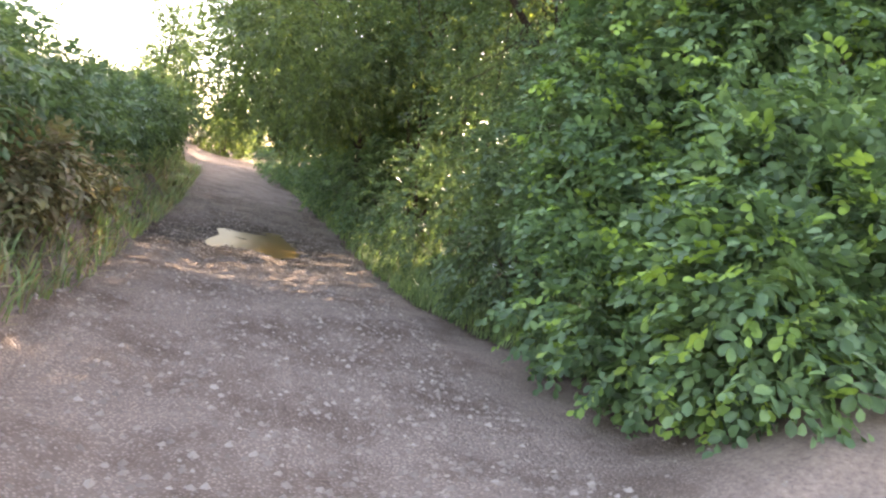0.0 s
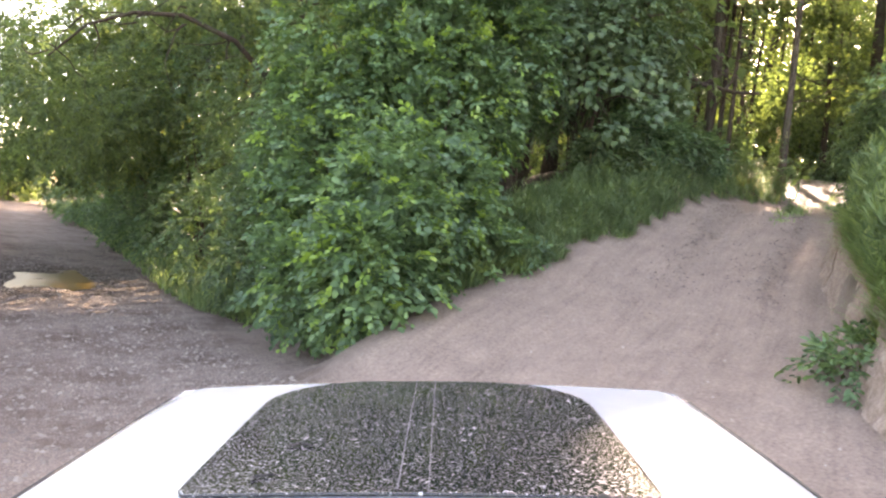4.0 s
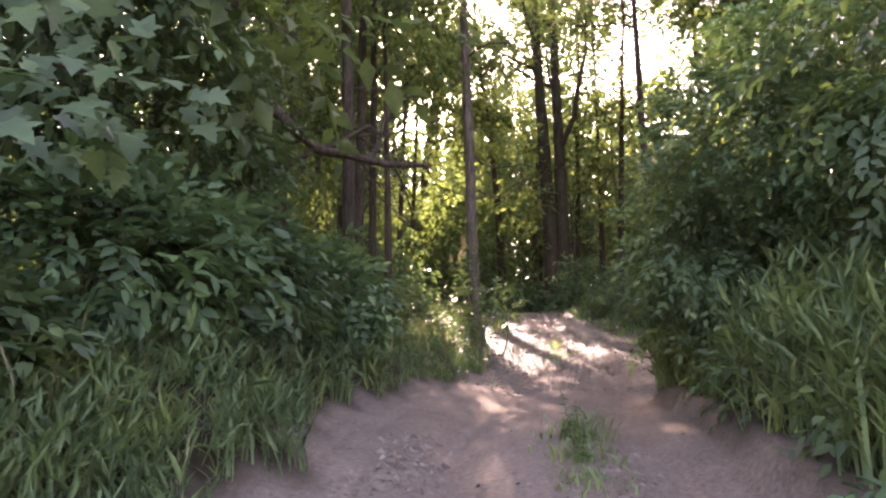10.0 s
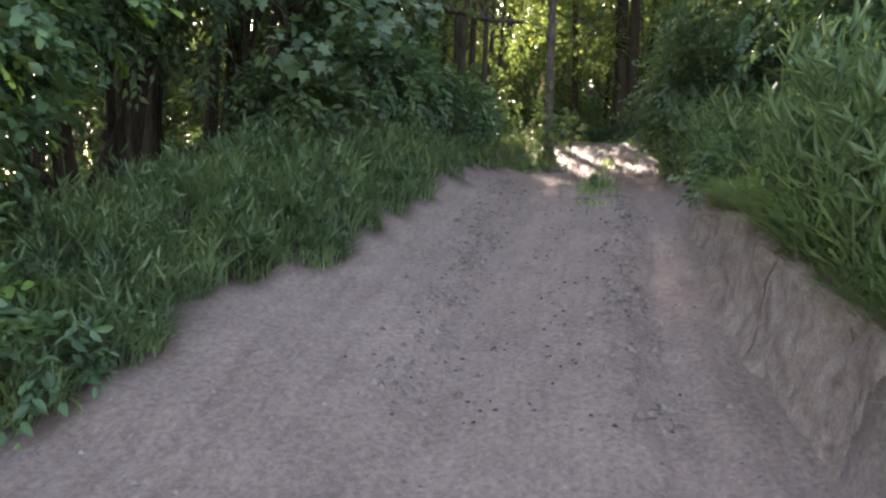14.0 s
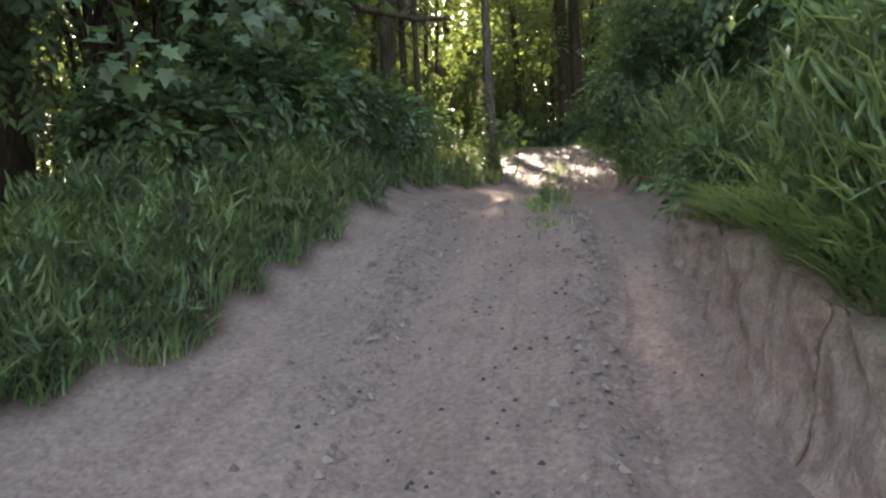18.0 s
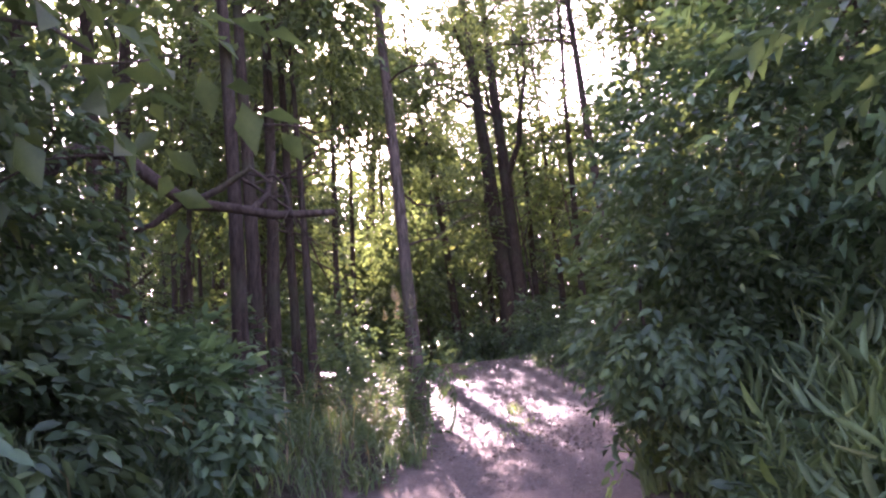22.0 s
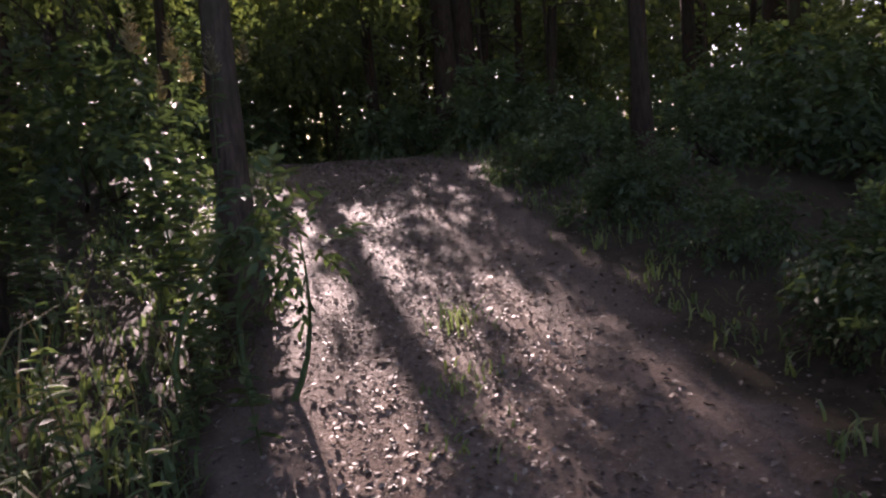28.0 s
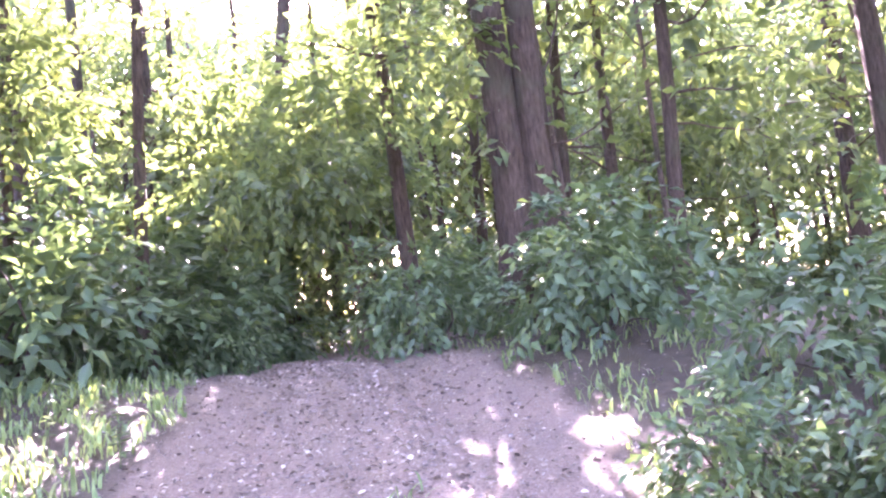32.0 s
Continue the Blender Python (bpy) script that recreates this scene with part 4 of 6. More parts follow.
# a tree that leans out over the road, with hanging twigs
over = empty("tree", (3.6, 17.5, land_z(3.6, 17.5)), "leaning tree with a long bare limb arching over the road", "tree", "forest trees")
tree_parts(over, 9.0, 0.2, (-0.06, -0.1), [(-1, -0.5, 7.5, 2.6, 2.6, 1.6)], 1700, LEAF_TREE, BARK, limbs=6, ln=0.12, bare=0.4, full=True)
arch = np.array([(-0.3, -1.0, 3.9), (-1.3, -2.0, 4.7), (-2.2, -2.8, 5.3), (-3.4, -3.0, 5.6), (-4.4, -3.0, 5.45), (-5.3, -3.0, 5.0), (-6.0, -2.9, 4.2)])
mesh_object("limb", *tube(arch, np.linspace(0.09, 0.02, 7), 7, 0.06), BARK, over, "long bare arching limb")
for k in range(16):
    i = 1 + k % 6
    pts, rad = branch(arch[i] + rng.normal(0, 0.1, 3), (rng.uniform(-0.7, 0.3), rng.uniform(-0.4, 0.4), rng.uniform(-1.2, 0.4)), rng.uniform(0.9, 2.0), 0.022, 0.004, 0.7, 6, -0.8)
    mesh_object("twig", *tube(pts, rad, 5), BARK, over)
hang, dirs = blob_points([(-6.2, -1.5, 3.4, 1.3, 1.6, 1.3), (-5.2, 1.5, 3.0, 1.4, 1.6, 1.2), (-4.2, 3.0, 4.2, 1.8, 2.0, 1.5), (-7.4, 0.5, 4.6, 1.2, 1.6, 0.9), (-3.4, -1.5, 6.4, 2.0, 2.0, 0.9)], 2600, 0.5, 0.6, 4)
v = sprays(hang, dirs, 8, 0.36, 0.12, 0.5, True, 0.5)
mesh_object("hanging_foliage", v, leaf_faces(len(v) // 6), LEAF_TREE, over)

tree((-1.4, 37.0), 11.0, 0.2, (-0.05, -0.03), [(-2.0, 0, 5.2, 2.8, 2.8, 2.2), (-4.2, 0, 7.0, 2.8, 2.8, 2.4), (-2.5, 0, 9.5, 3.2, 3.2, 2.2)], 2200, "broad leafy tree leaning over the far road", mat=LEAF_TREE, limbs=8, ln=0.25, bare=0.3, reach=0.7)
tree((1.2, 23.5), 10.5, 0.18, (-0.06, -0.02), [(-2.5, -1, 5, 2.2, 2.2, 1.8), (-4.5, -0.5, 5.6, 2.3, 2.3, 1.8), (-5.6, 1, 7.4, 2.4, 2.4, 1.9), (-2, 0, 8, 2.6, 2.6, 2.0), (-4.0, 3.0, 3.6, 1.7, 1.9, 1.3)], 4600, "leafy tree spreading its crown above the dirt road", mat=LEAF_TREE, limbs=9, ln=0.17, bare=0.3, reach=0.5)
for x, y, r, h in ((-1.2, 34.5, 2.4, 5.2), (-5.2, 49.0, 3.0, 6.0), (1.0, 24.8, 1.8, 3.6), (1.0, 36.5, 2.4, 6.5)):
    shrub("shrub", (x, y), [(0, 0, h * 0.3, r, r, h * 0.34), (0.2, 0, h * 0.7, r * 0.9, r * 0.9, h * 0.35)], 1500, LEAF_SHADE, 0.15, 0.45, 8, "dense leafy shrub beside the far road", gaps=0.4, group=ROADSIDE, full=False, seed=int(y))
tree((-0.6, 27.0), 9.5, 0.17, (-0.05, -0.03), [(-2.5, -2.0, 4.5, 3.0, 3.0, 1.8), (-4.6, -3.0, 4.0, 2.2, 2.4, 1.2), (0, 0, 7.0, 3.4, 3.4, 2.4), (-3.0, -5.0, 3.2, 1.6, 2.0, 1.0)], 4200, "leafy tree reaching out low over the dirt road", mat=LEAF_TREE, limbs=9, ln=0.17, bare=0.3, reach=0.5)

rng.seed(202)
# ---- shrubs on both sides of the climbing trail ----
CLIMB = "shrubs along the climbing trail"
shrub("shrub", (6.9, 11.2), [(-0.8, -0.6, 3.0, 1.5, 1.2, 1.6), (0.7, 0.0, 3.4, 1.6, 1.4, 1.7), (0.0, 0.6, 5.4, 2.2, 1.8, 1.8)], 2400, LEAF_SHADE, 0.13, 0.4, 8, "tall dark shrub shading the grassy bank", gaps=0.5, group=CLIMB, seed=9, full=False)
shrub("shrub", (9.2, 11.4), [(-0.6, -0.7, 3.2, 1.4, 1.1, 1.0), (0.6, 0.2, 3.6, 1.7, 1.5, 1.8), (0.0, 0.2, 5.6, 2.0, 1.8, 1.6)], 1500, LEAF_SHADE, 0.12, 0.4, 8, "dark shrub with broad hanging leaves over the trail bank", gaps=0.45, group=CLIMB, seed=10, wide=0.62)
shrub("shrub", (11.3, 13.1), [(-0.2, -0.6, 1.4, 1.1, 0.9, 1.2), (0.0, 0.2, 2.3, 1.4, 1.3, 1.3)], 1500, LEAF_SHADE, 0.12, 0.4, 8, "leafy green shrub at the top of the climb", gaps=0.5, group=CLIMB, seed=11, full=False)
for k, (x, y, r, h, mat) in enumerate([(11.2, 2.6, 1.5, 2.6, LEAF_BUSH), (12.7, 4.2, 1.7, 3.6, LEAF_BUSH), (14.2, 5.6, 1.7, 4.0, LEAF_SHADE), (15.6, 6.9, 1.7, 4.4, LEAF_BUSH), (16.9, 8.4, 1.5, 4.2, LEAF_SHADE), (18.9, 8.0, 1.3, 1.8, LEAF_SHADE), (9.4, 1.2, 1.4, 1.8, LEAF_SHADE), (13.4, 2.0, 2.0, 5.5, LEAF_TREE), (15.6, 4.0, 2.1, 6.0, LEAF_TREE), (18.2, 4.6, 2.0, 5.0, LEAF_TREE)]):
    shrub("shrub", (x, y), [(0, 0, h * 0.3, r * 0.85, r * 0.85, h * 0.34), (-0.2, 0.2, h * 0.55, r, r, h * 0.36), (0.2, 0, h * 0.82, r * 0.85, r * 0.85, h * 0.3)], 1150, mat, 0.115, 0.36, 9, "bushy green shrub behind the tall bank grass", gaps=0.5, stems=5, group=CLIMB, seed=20 + k, full=False)
shrub("shrub", (15.3, 8.6), [(-0.45, 0.15, 1.3, 0.75, 0.75, 0.6), (0.1, 0.0, 2.3, 1.0, 0.9, 1.0), (-0.2, 0.4, 0.8, 0.7, 0.7, 0.5)], 1500, WEED, 0.085, 0.3, 9, "light green leafy shrub brushing the trail", gaps=0.4, stems=5, group=CLIMB, seed=33)
shrub("shrub", (17.5, 10.0), [(0.0, 0.0, 0.4, 0.6, 0.5, 0.35)], 260, WEED, 0.11, 0.32, 8, "low light green shrub at the trail's edge", gaps=0.5, stems=4, group=CLIMB, seed=34)
for k, (x, y, r, h) in enumerate([(8.9, 10.2, 0.6, 0.8), (10.2, 10.9, 0.8, 1.3), (11.4, 11.6, 0.7, 1.2), (12.8, 12.4, 0.8, 1.1)]):
    shrub("shrub", (x, y), [(0, 0, h * 0.45, r, r, h * 0.5)], 420, LEAF_BUSH if k % 2 else LEAF_SHADE, 0.13, 0.36, 8, "low leafy shrub in the bank grass", gaps=0.5, stems=4, group=CLIMB, seed=80 + k)
for k, (s_, w) in enumerate([(19.6, 1.6), (21.4, 1.5), (23.2, 1.4), (24.4, 1.0), (25.6, 1.2), (27.0, 1.1), (28.3, 1.2)]):
    p, normal, s1 = strip(TRAIL, s_, s_ + 0.1, 0, 1, 1)
    x, y = p[0] - normal[0] * (float(trail_sides(s1)[1][0]) + w)
    shrub("shrub", (x, y), [(0, 0, 0.42, 0.6, 0.6, 0.42), (-0.3, 0.25, 0.2, 0.45, 0.45, 0.3)], 330, WEED if k % 3 else LEAF_BUSH, 0.095, 0.3, 8, "leafy weed in the grass on the earth bank", gaps=0.5, stems=4, seed=90 + k, group=CLIMB)
# a maple whose broad lobed leaves hang over the bank
LOBES = np.array([(0.0, 0.0), (0.28, -0.06), (0.5, 0.12), (0.3, 0.24), (0.62, 0.52), (0.26, 0.5), (0.2, 0.66), (0.0, 1.0)])
LOBES = np.concatenate([LOBES, LOBES[-2:0:-1] * np.array([-1, 1])])


def maple_leaves(p, d, up, ln):
    side = unit(np.cross(d, up))
    n = np.cross(side, d)
    k = len(LOBES)
    rim = p[:, None] + (d[:, None] * LOBES[None, :, 1:2] + side[:, None] * LOBES[None, :, :1] + n[:, None] * (0.1 * np.abs(LOBES[None, :, :1]) - 0.14 * LOBES[None, :, 1:2] ** 2)) * ln[:, None, None]
    mid = p + d * (0.35 * ln)[:, None] - n * (0.03 * ln)[:, None]
    v = np.concatenate([rim, mid[:, None]], 1).reshape(-1, 3)
    i = np.arange(len(p))[:, None] * (k + 1)
    return v, np.concatenate([i + np.array([[j, (j + 1) % k, k]]) for j in range(k)])


maple = empty("maple", (8.6, 11.2, land_z(8.6, 11.2)), "young maple with broad lobed leaves hanging over the bank", "tree")
for k in range(12):
    tip = np.array([rng.uniform(-1.6, 1.4), rng.uniform(-1.7, 0.3), rng.uniform(1.9, 4.2)]) if k < 8 else np.array([(0.4, -2.1, 1.3), (-0.4, -2.1, 0.9), (1.0, -1.9, 1.6), (-0.9, -2.0, 1.6)][k - 8])
    f7 = np.linspace(0, 1, 8)[:, None]
    pts = (1 - f7) ** 2 * np.array([0, 0, -0.1]) + 2 * f7 * (1 - f7) * np.array([tip[0] * 0.2, tip[1] * 0.2, max(2.4, tip[2] * 1.1)]) + f7**2 * tip
    mesh_object("stem", *tube(pts, np.linspace(0.035, 0.007, 8), 6, 0.05), BARK, maple)
p, d = blob_points([(0.4, -2.1, 1.2, 0.5, 0.4, 0.35), (-0.35, -2.1, 0.75, 0.4, 0.35, 0.3), (1.0, -1.9, 1.5, 0.6, 0.4, 0.4), (-0.9, -2.0, 1.5, 0.5, 0.4, 0.4), (0.2, -1.5, 2.1, 0.9, 0.6, 0.55), (-0.8, -1.6, 2.7, 0.9, 0.5, 0.5), (0.0, -0.9, 2.4, 1.3, 0.9, 0.7), (-0.9, -0.6, 2.9, 1.3, 0.9, 0.9), (0.9, -0.2, 3.2, 1.2, 1.0, 1.1), (0.1, -0.3, 4.2, 1.6, 1.2, 1.0)], 2100, 0.3, 0.6, 7)
d = unit(d * 0.7 + rng.normal(0, 0.3, d.shape) - np.array([0, 0, 0.55]))
v, fc = maple_leaves(p, d, unit(np.array([-0.3, -0.5, 0.9]) + rng.normal(0, 0.3, d.shape)), rng.uniform(0.09, 0.17, len(p)))
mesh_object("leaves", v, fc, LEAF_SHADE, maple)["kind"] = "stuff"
# low plants at the foot of the earth bank
for k, (x, y) in enumerate([(6.9, 2.2), (7.5, 2.5), (5.5, 6.9)]):
    shrub("shrub", (x, y), [(0, 0, 0.2, 0.35, 0.35, 0.25)], 130, LEAF_BUSH, 0.09, 0.22, 7, "small leafy plant at the foot of the bank", gaps=0.3, stems=3, seed=40 + k)


rng.seed(203)
# ---- grass ----
def beside(side, s0, s1, u0, u1, n, bunch=0.0):
    p, normal, s = strip(TRAIL, s0, s1, u0, u1, n)
    left, right = trail_sides(s)
    u = rng.uniform(u0, u1, n)
    q = p + normal * ((left + u) if side > 0 else -(right + u))[:, None]
    keep = land(q[:, 0], q[:, 1])[1] < 0.4
    if bunch:
        keep &= waves(q[:, 0], q[:, 1], 44, 0.8) > bunch - 1
    return q[keep, 0], q[keep, 1]


def reeds(x, y, height, label, per=8, mat=GRASS):
    """Leafy grass: thin stalks with short drooping leaves on all sides."""
    grass("grass", x, y, mat, height, label, 0.005, 0.22)
    n = len(x) * per
    px, py = np.repeat(x, per), np.repeat(y, per)
    h = height * rng.uniform(0.15, 0.95, n) * (0.85 + 0.4 * waves(px, py, 91, 0.7))
    a = rng.uniform(0, 6.28, n)
    p = np.stack([px + rng.normal(0, 0.03, n), py + rng.normal(0, 0.03, n), land(px, py)[0] + h], -1)
    d = unit(np.stack([np.cos(a), np.sin(a), rng.normal(1.2, 0.8, n)], -1))
    v = leaf_verts(p, d, rng.normal(0, 1, (n, 3)) * np.array([1, 1, 0.45]), rng.uniform(0.12, 0.3, n) * (0.5 + 0.4 * height), 0.042)
    tagged(mesh_object("grass", v, leaf_faces(n), mat), label + ", its drooping blades", "grass", kind="stuff")


reeds(*beside(-1, 17, 23, 0.14, 2.2, 1900, 0.5), 1.35, "leafy rank grass hanging over the earth bank")
reeds(*beside(-1, 22.5, 30, 0.03, 2.0, 1900, 0.55), 1.05, "leafy rank grass crowding the trail")
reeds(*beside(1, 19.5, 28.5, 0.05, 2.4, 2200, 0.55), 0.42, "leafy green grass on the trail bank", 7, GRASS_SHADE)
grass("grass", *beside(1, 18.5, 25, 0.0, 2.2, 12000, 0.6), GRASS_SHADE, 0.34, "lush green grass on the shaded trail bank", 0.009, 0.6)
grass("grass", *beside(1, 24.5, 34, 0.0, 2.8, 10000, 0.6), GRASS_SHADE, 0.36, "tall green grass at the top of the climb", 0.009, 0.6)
grass("grass", *beside(-1, 22.5, 30, 0.02, 2.4, 4200, 0.5), GRASS, 0.7, "tall rank grass crowding the trail", 0.013, 0.45)
grass("grass", *beside(-1, 17, 23, 0.12, 2.6, 4500, 0.45), GRASS, 0.7, "tall rank grass hanging over the earth bank", 0.013, 0.5)
grass("grass", *beside(-1, 18, 32, 0.42, 1.8, 420), GRASS_DRY, 0.8, "pale seeding grass stalks on the bank", 0.005, 0.45)
grass("grass", *beside(1, 24, 36, 0.1, 2.4, 260), GRASS_DRY, 1.0, "pale seeding grass stalks among the green", 0.007, 0.35)
grass("grass", *beside(1, 34, 46, 0.0, 2.0, 5000, 0.8), GRASS, 0.22, "forest grass along the shaded trail", 0.012)
grass("grass", *beside(-1, 30, 46, 0.0, 2.0, 4500, 0.9), GRASS, 0.19, "thin forest grass along the shaded trail", 0.011)
x, y = rng.uniform(4.8, 8.2, 9000), rng.uniform(6.9, 10.6, 9000)
keep = land(x, y)[1] < 0.5
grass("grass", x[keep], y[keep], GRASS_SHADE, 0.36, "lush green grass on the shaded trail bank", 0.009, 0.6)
n = 9000
x = rng.uniform(-0.8, 5.0, n)
y = np.interp(x, [-1.0, 1.1, 2.3, 3.2, 4.3, 5.5], [16.0, 13.2, 10.3, 8.0, 6.6, 6.8]) + rng.uniform(-0.1, 3.5, n) ** 1.0
keep = land(x, y)[1] < 0.5
grass("grass", x[keep], y[keep], GRASS, 0.5, "soft green grass under the roadside shrubs", 0.01, 0.5)
p, normal, s = strip(TRAIL, 17.6, 24.2, 0, 1, 6000)
q = p - normal * (trail_sides(s)[1] + rng.uniform(0.24, 0.5, len(p)))[:, None]
grass("grass", q[:, 0], q[:, 1], GRASS, 0.42, "grass drooping over the lip of the earth bank", 0.011, 0.8)
p, normal, s = strip(TRAIL, 18, 24, 0, 1, 700)
q = p - normal * (trail_sides(s)[1] + rng.uniform(0.22, 0.36, len(p)))[:, None]
grass("grass", q[:, 0], q[:, 1], GRASS_DRY, 0.3, "dead straw trailing over the lip of the earth bank", 0.007, 1.3)
p, normal, s = strip(ROAD, 62, 100, 0, 1, 9000)
q = p + normal * rng.uniform(2.9, 6.0, len(p))[:, None]
grass("grass", q[:, 0], q[:, 1], GRASS, 0.8, "tall grass on the bank of the dirt road", 0.016, 0.5)
q = p + normal * rng.uniform(3.0, 5.0, len(p))[:, None]
grass("grass", q[:2500, 0], q[:2500, 1], GRASS_DRY, 0.7, "dry straw-coloured grass on the earth bank", 0.012, 0.6)
q = p + normal * rng.uniform(1.9, 3.2, len(p))[:, None]
grass("grass", q[:4500, 0], q[:4500, 1], GRASS_DRY, 0.4, "dry reddish-brown grass at the foot of the bank", 0.012, 0.6)
grass("grass", q[4500:, 0], q[4500:, 1], GRASS, 0.45, "dull green grass at the foot of the bank", 0.012, 0.6)
p, normal, s = strip(ROAD, 76, 120, 0, 1, 6000)
q = p - normal * rng.uniform(2.6, 5.0, len(p))[:, None]
grass("grass", q[:, 0], q[:, 1], GRASS, 0.6, "green grass beside the far road", 0.02, 0.5)
# tufts on the ridge between the wheel ruts
for cx, cy, h, n in ((12.6, 8.75, 0.22, 90), (13.2, 9.2, 0.3, 110), (12.1, 8.35, 0.15, 60), (11.6, 7.95, 0.12, 40), (20.2, 14.5, 0.24, 40), (19.5, 13.95, 0.14, 60), (18.9, 13.5, 0.12, 50), (23.7, 18.2, 0.14, 30)):
    grass("grass_tuft", cx + rng.normal(0, 0.13, n), cy + rng.normal(0, 0.13, n), GRASS, h, "green grass tuft between the wheel ruts", 0.008, 0.5)


rng.seed(204)
# ---- tall weeds ----
def weed(height, leaves, plume, label):
    top = empty("weed", (0, 0, 0), label, "weed", "tall weeds beside the trail")
    pts, rad = branch((0, 0, -0.05), (rng.uniform(-0.12, 0.12), rng.uniform(-0.12, 0.12), 1), height, 0.007, 0.003, 0.18, 8)
    mesh_object("stem", *tube(pts, rad, 5), WEED, top)
    n = leaves
    f = np.sort(rng.uniform(0.12, 1.0, n))
    base = np.stack([np.interp(f * 8, np.arange(9), pts[:, k]) for k in range(3)], -1)
    a = np.arange(n) * 2.4 + rng.uniform(0, 0.5, n)
    d = unit(np.stack([np.cos(a), np.sin(a), rng.uniform(-0.25, 0.5, n)], -1))
    v = leaf_verts(base, d, np.tile([0, 0, 1.0], (n, 1)) + rng.normal(0, 0.2, (n, 3)), (0.17 - 0.09 * f) * rng.uniform(0.8, 1.3, n) * (0.7 + 0.3 * height), 0.42)
    mesh_object("leaves", v, leaf_faces(n), WEED, top)
    if plume:
        n = 90
        f = rng.uniform(0, 1, n)
        base = pts[-1] + np.stack([rng.normal(0, 0.012, n), rng.normal(0, 0.012, n), -0.02 + 0.3 * f], -1)
        a = rng.uniform(0, 6.28, n)
        d = unit(np.stack([np.cos(a), np.sin(a), np.full(n, 0.8)], -1))
        v = leaf_verts(base, d, rng.normal(0, 1, (n, 3)), 0.075 * (1.05 - f), 0.3, False)
        mesh_object("plume", v, leaf_faces(n, False), REED, top, "pale feathery seed plume")["kind"] = "stuff"
    return top


weeds = [weed(1.0, 26, False, "leafy green weed with broad leaves"), weed(1.35, 36, False, "tall leafy green weed on a thin stem"), weed(0.7, 18, False, "short leafy weed at the trail side"), weed(1.9, 46, True, "very tall weed with a pale seed plume")]
placed = [0] * 4


def put_weed(k, x, y, scale=1.0):
    m4 = pose(x, y, land_z(x, y), rng.uniform(-7, 7), rng.uniform(-7, 7), rng.uniform(0, 360)) @ Matrix.Scale(scale, 4)
    if placed[k]:
        ob = copy_thing(weeds[k], m4)
        ob.matrix_world = m4
    else:
        weeds[k].matrix_world = m4
    placed[k] += 1


for x, y in ((18.95, 15.75), (19.05, 15.97), (18.7, 15.6), (19.6, 16.1), (19.66, 16.3), (18.75, 16.2), (18.5, 15.4)):
    put_weed(3, x, y, rng.uniform(0.95, 1.12))
made = 0
while made < 150:
    x, y = rng.uniform(14.6, 20.4), rng.uniform(11.8, 18.8)
    _, u, s = along(TRAIL, np.array([x]), np.array([y]))
    if not 1.25 < u[0] < 4.6 or rng.uniform() < (u[0] - 1.2) * 0.12:
        continue
    put_weed(rng.choice(3, p=[0.4, 0.35, 0.25]), x, y, rng.uniform(0.55, 0.95) * (0.6 if s[0] < 32 else 1.0))
    made += 1
for x, y, scale in ((12.45, 8.7, 0.55), (12.6, 8.82, 0.6), (12.25, 8.5, 0.45), (12.9, 9.05, 0.5), (13.1, 9.2, 0.6), (20.15, 14.45, 0.45)):
    put_weed(2, x, y, scale)
made = 0
while made < 26:
    x, y = rng.uniform(17, 27), rng.uniform(9, 22)
    _, u, s = along(TRAIL, np.array([x]), np.array([y]))
    if not (2.0 < -u[0] < 3.4 or (1.3 < u[0] < 3 and s[0] > 38)):
        continue
    put_weed(rng.choice(3), x, y, rng.uniform(0.35, 0.6))
    made += 1
shrub("shrub", (18.55, 14.95), [(0.15, -0.1, 1.15, 0.22, 0.22, 0.28), (0.3, -0.25, 0.9, 0.2, 0.2, 0.2)], 46, WEED, 0.1, 0.26, 7, "sunlit sprig of a young shrub leaning over the trail", gaps=0.2, stems=3, seed=51, bark=WEED)

rng.seed(205)
# ---- forest undergrowth ----
under = []
for k, (r, h, n, mat) in enumerate([(0.9, 1.0, 420, LEAF_SHADE), (1.2, 1.6, 320, LEAF_SHADE), (1.4, 2.4, 350, LEAF_TREE), (0.7, 0.7, 330, LEAF_SHADE)]):
    top = shrub("forest_shrub", (40 + 4 * k, 40), [(0, 0, h * 0.35, r, r, h * 0.4), (r * 0.3, 0, h * 0.75, r * 0.75, r * 0.75, h * 0.4)], n, mat, 0.105 if k in (0, 3) else 0.18, 0.34 if k in (0, 3) else 0.42, 7 if k in (0, 3) else 6, "leafy green undergrowth shrub on the forest floor", "shrub", 0.6, 4, False, group="forest undergrowth", seed=60 + k)
    under.append(top)
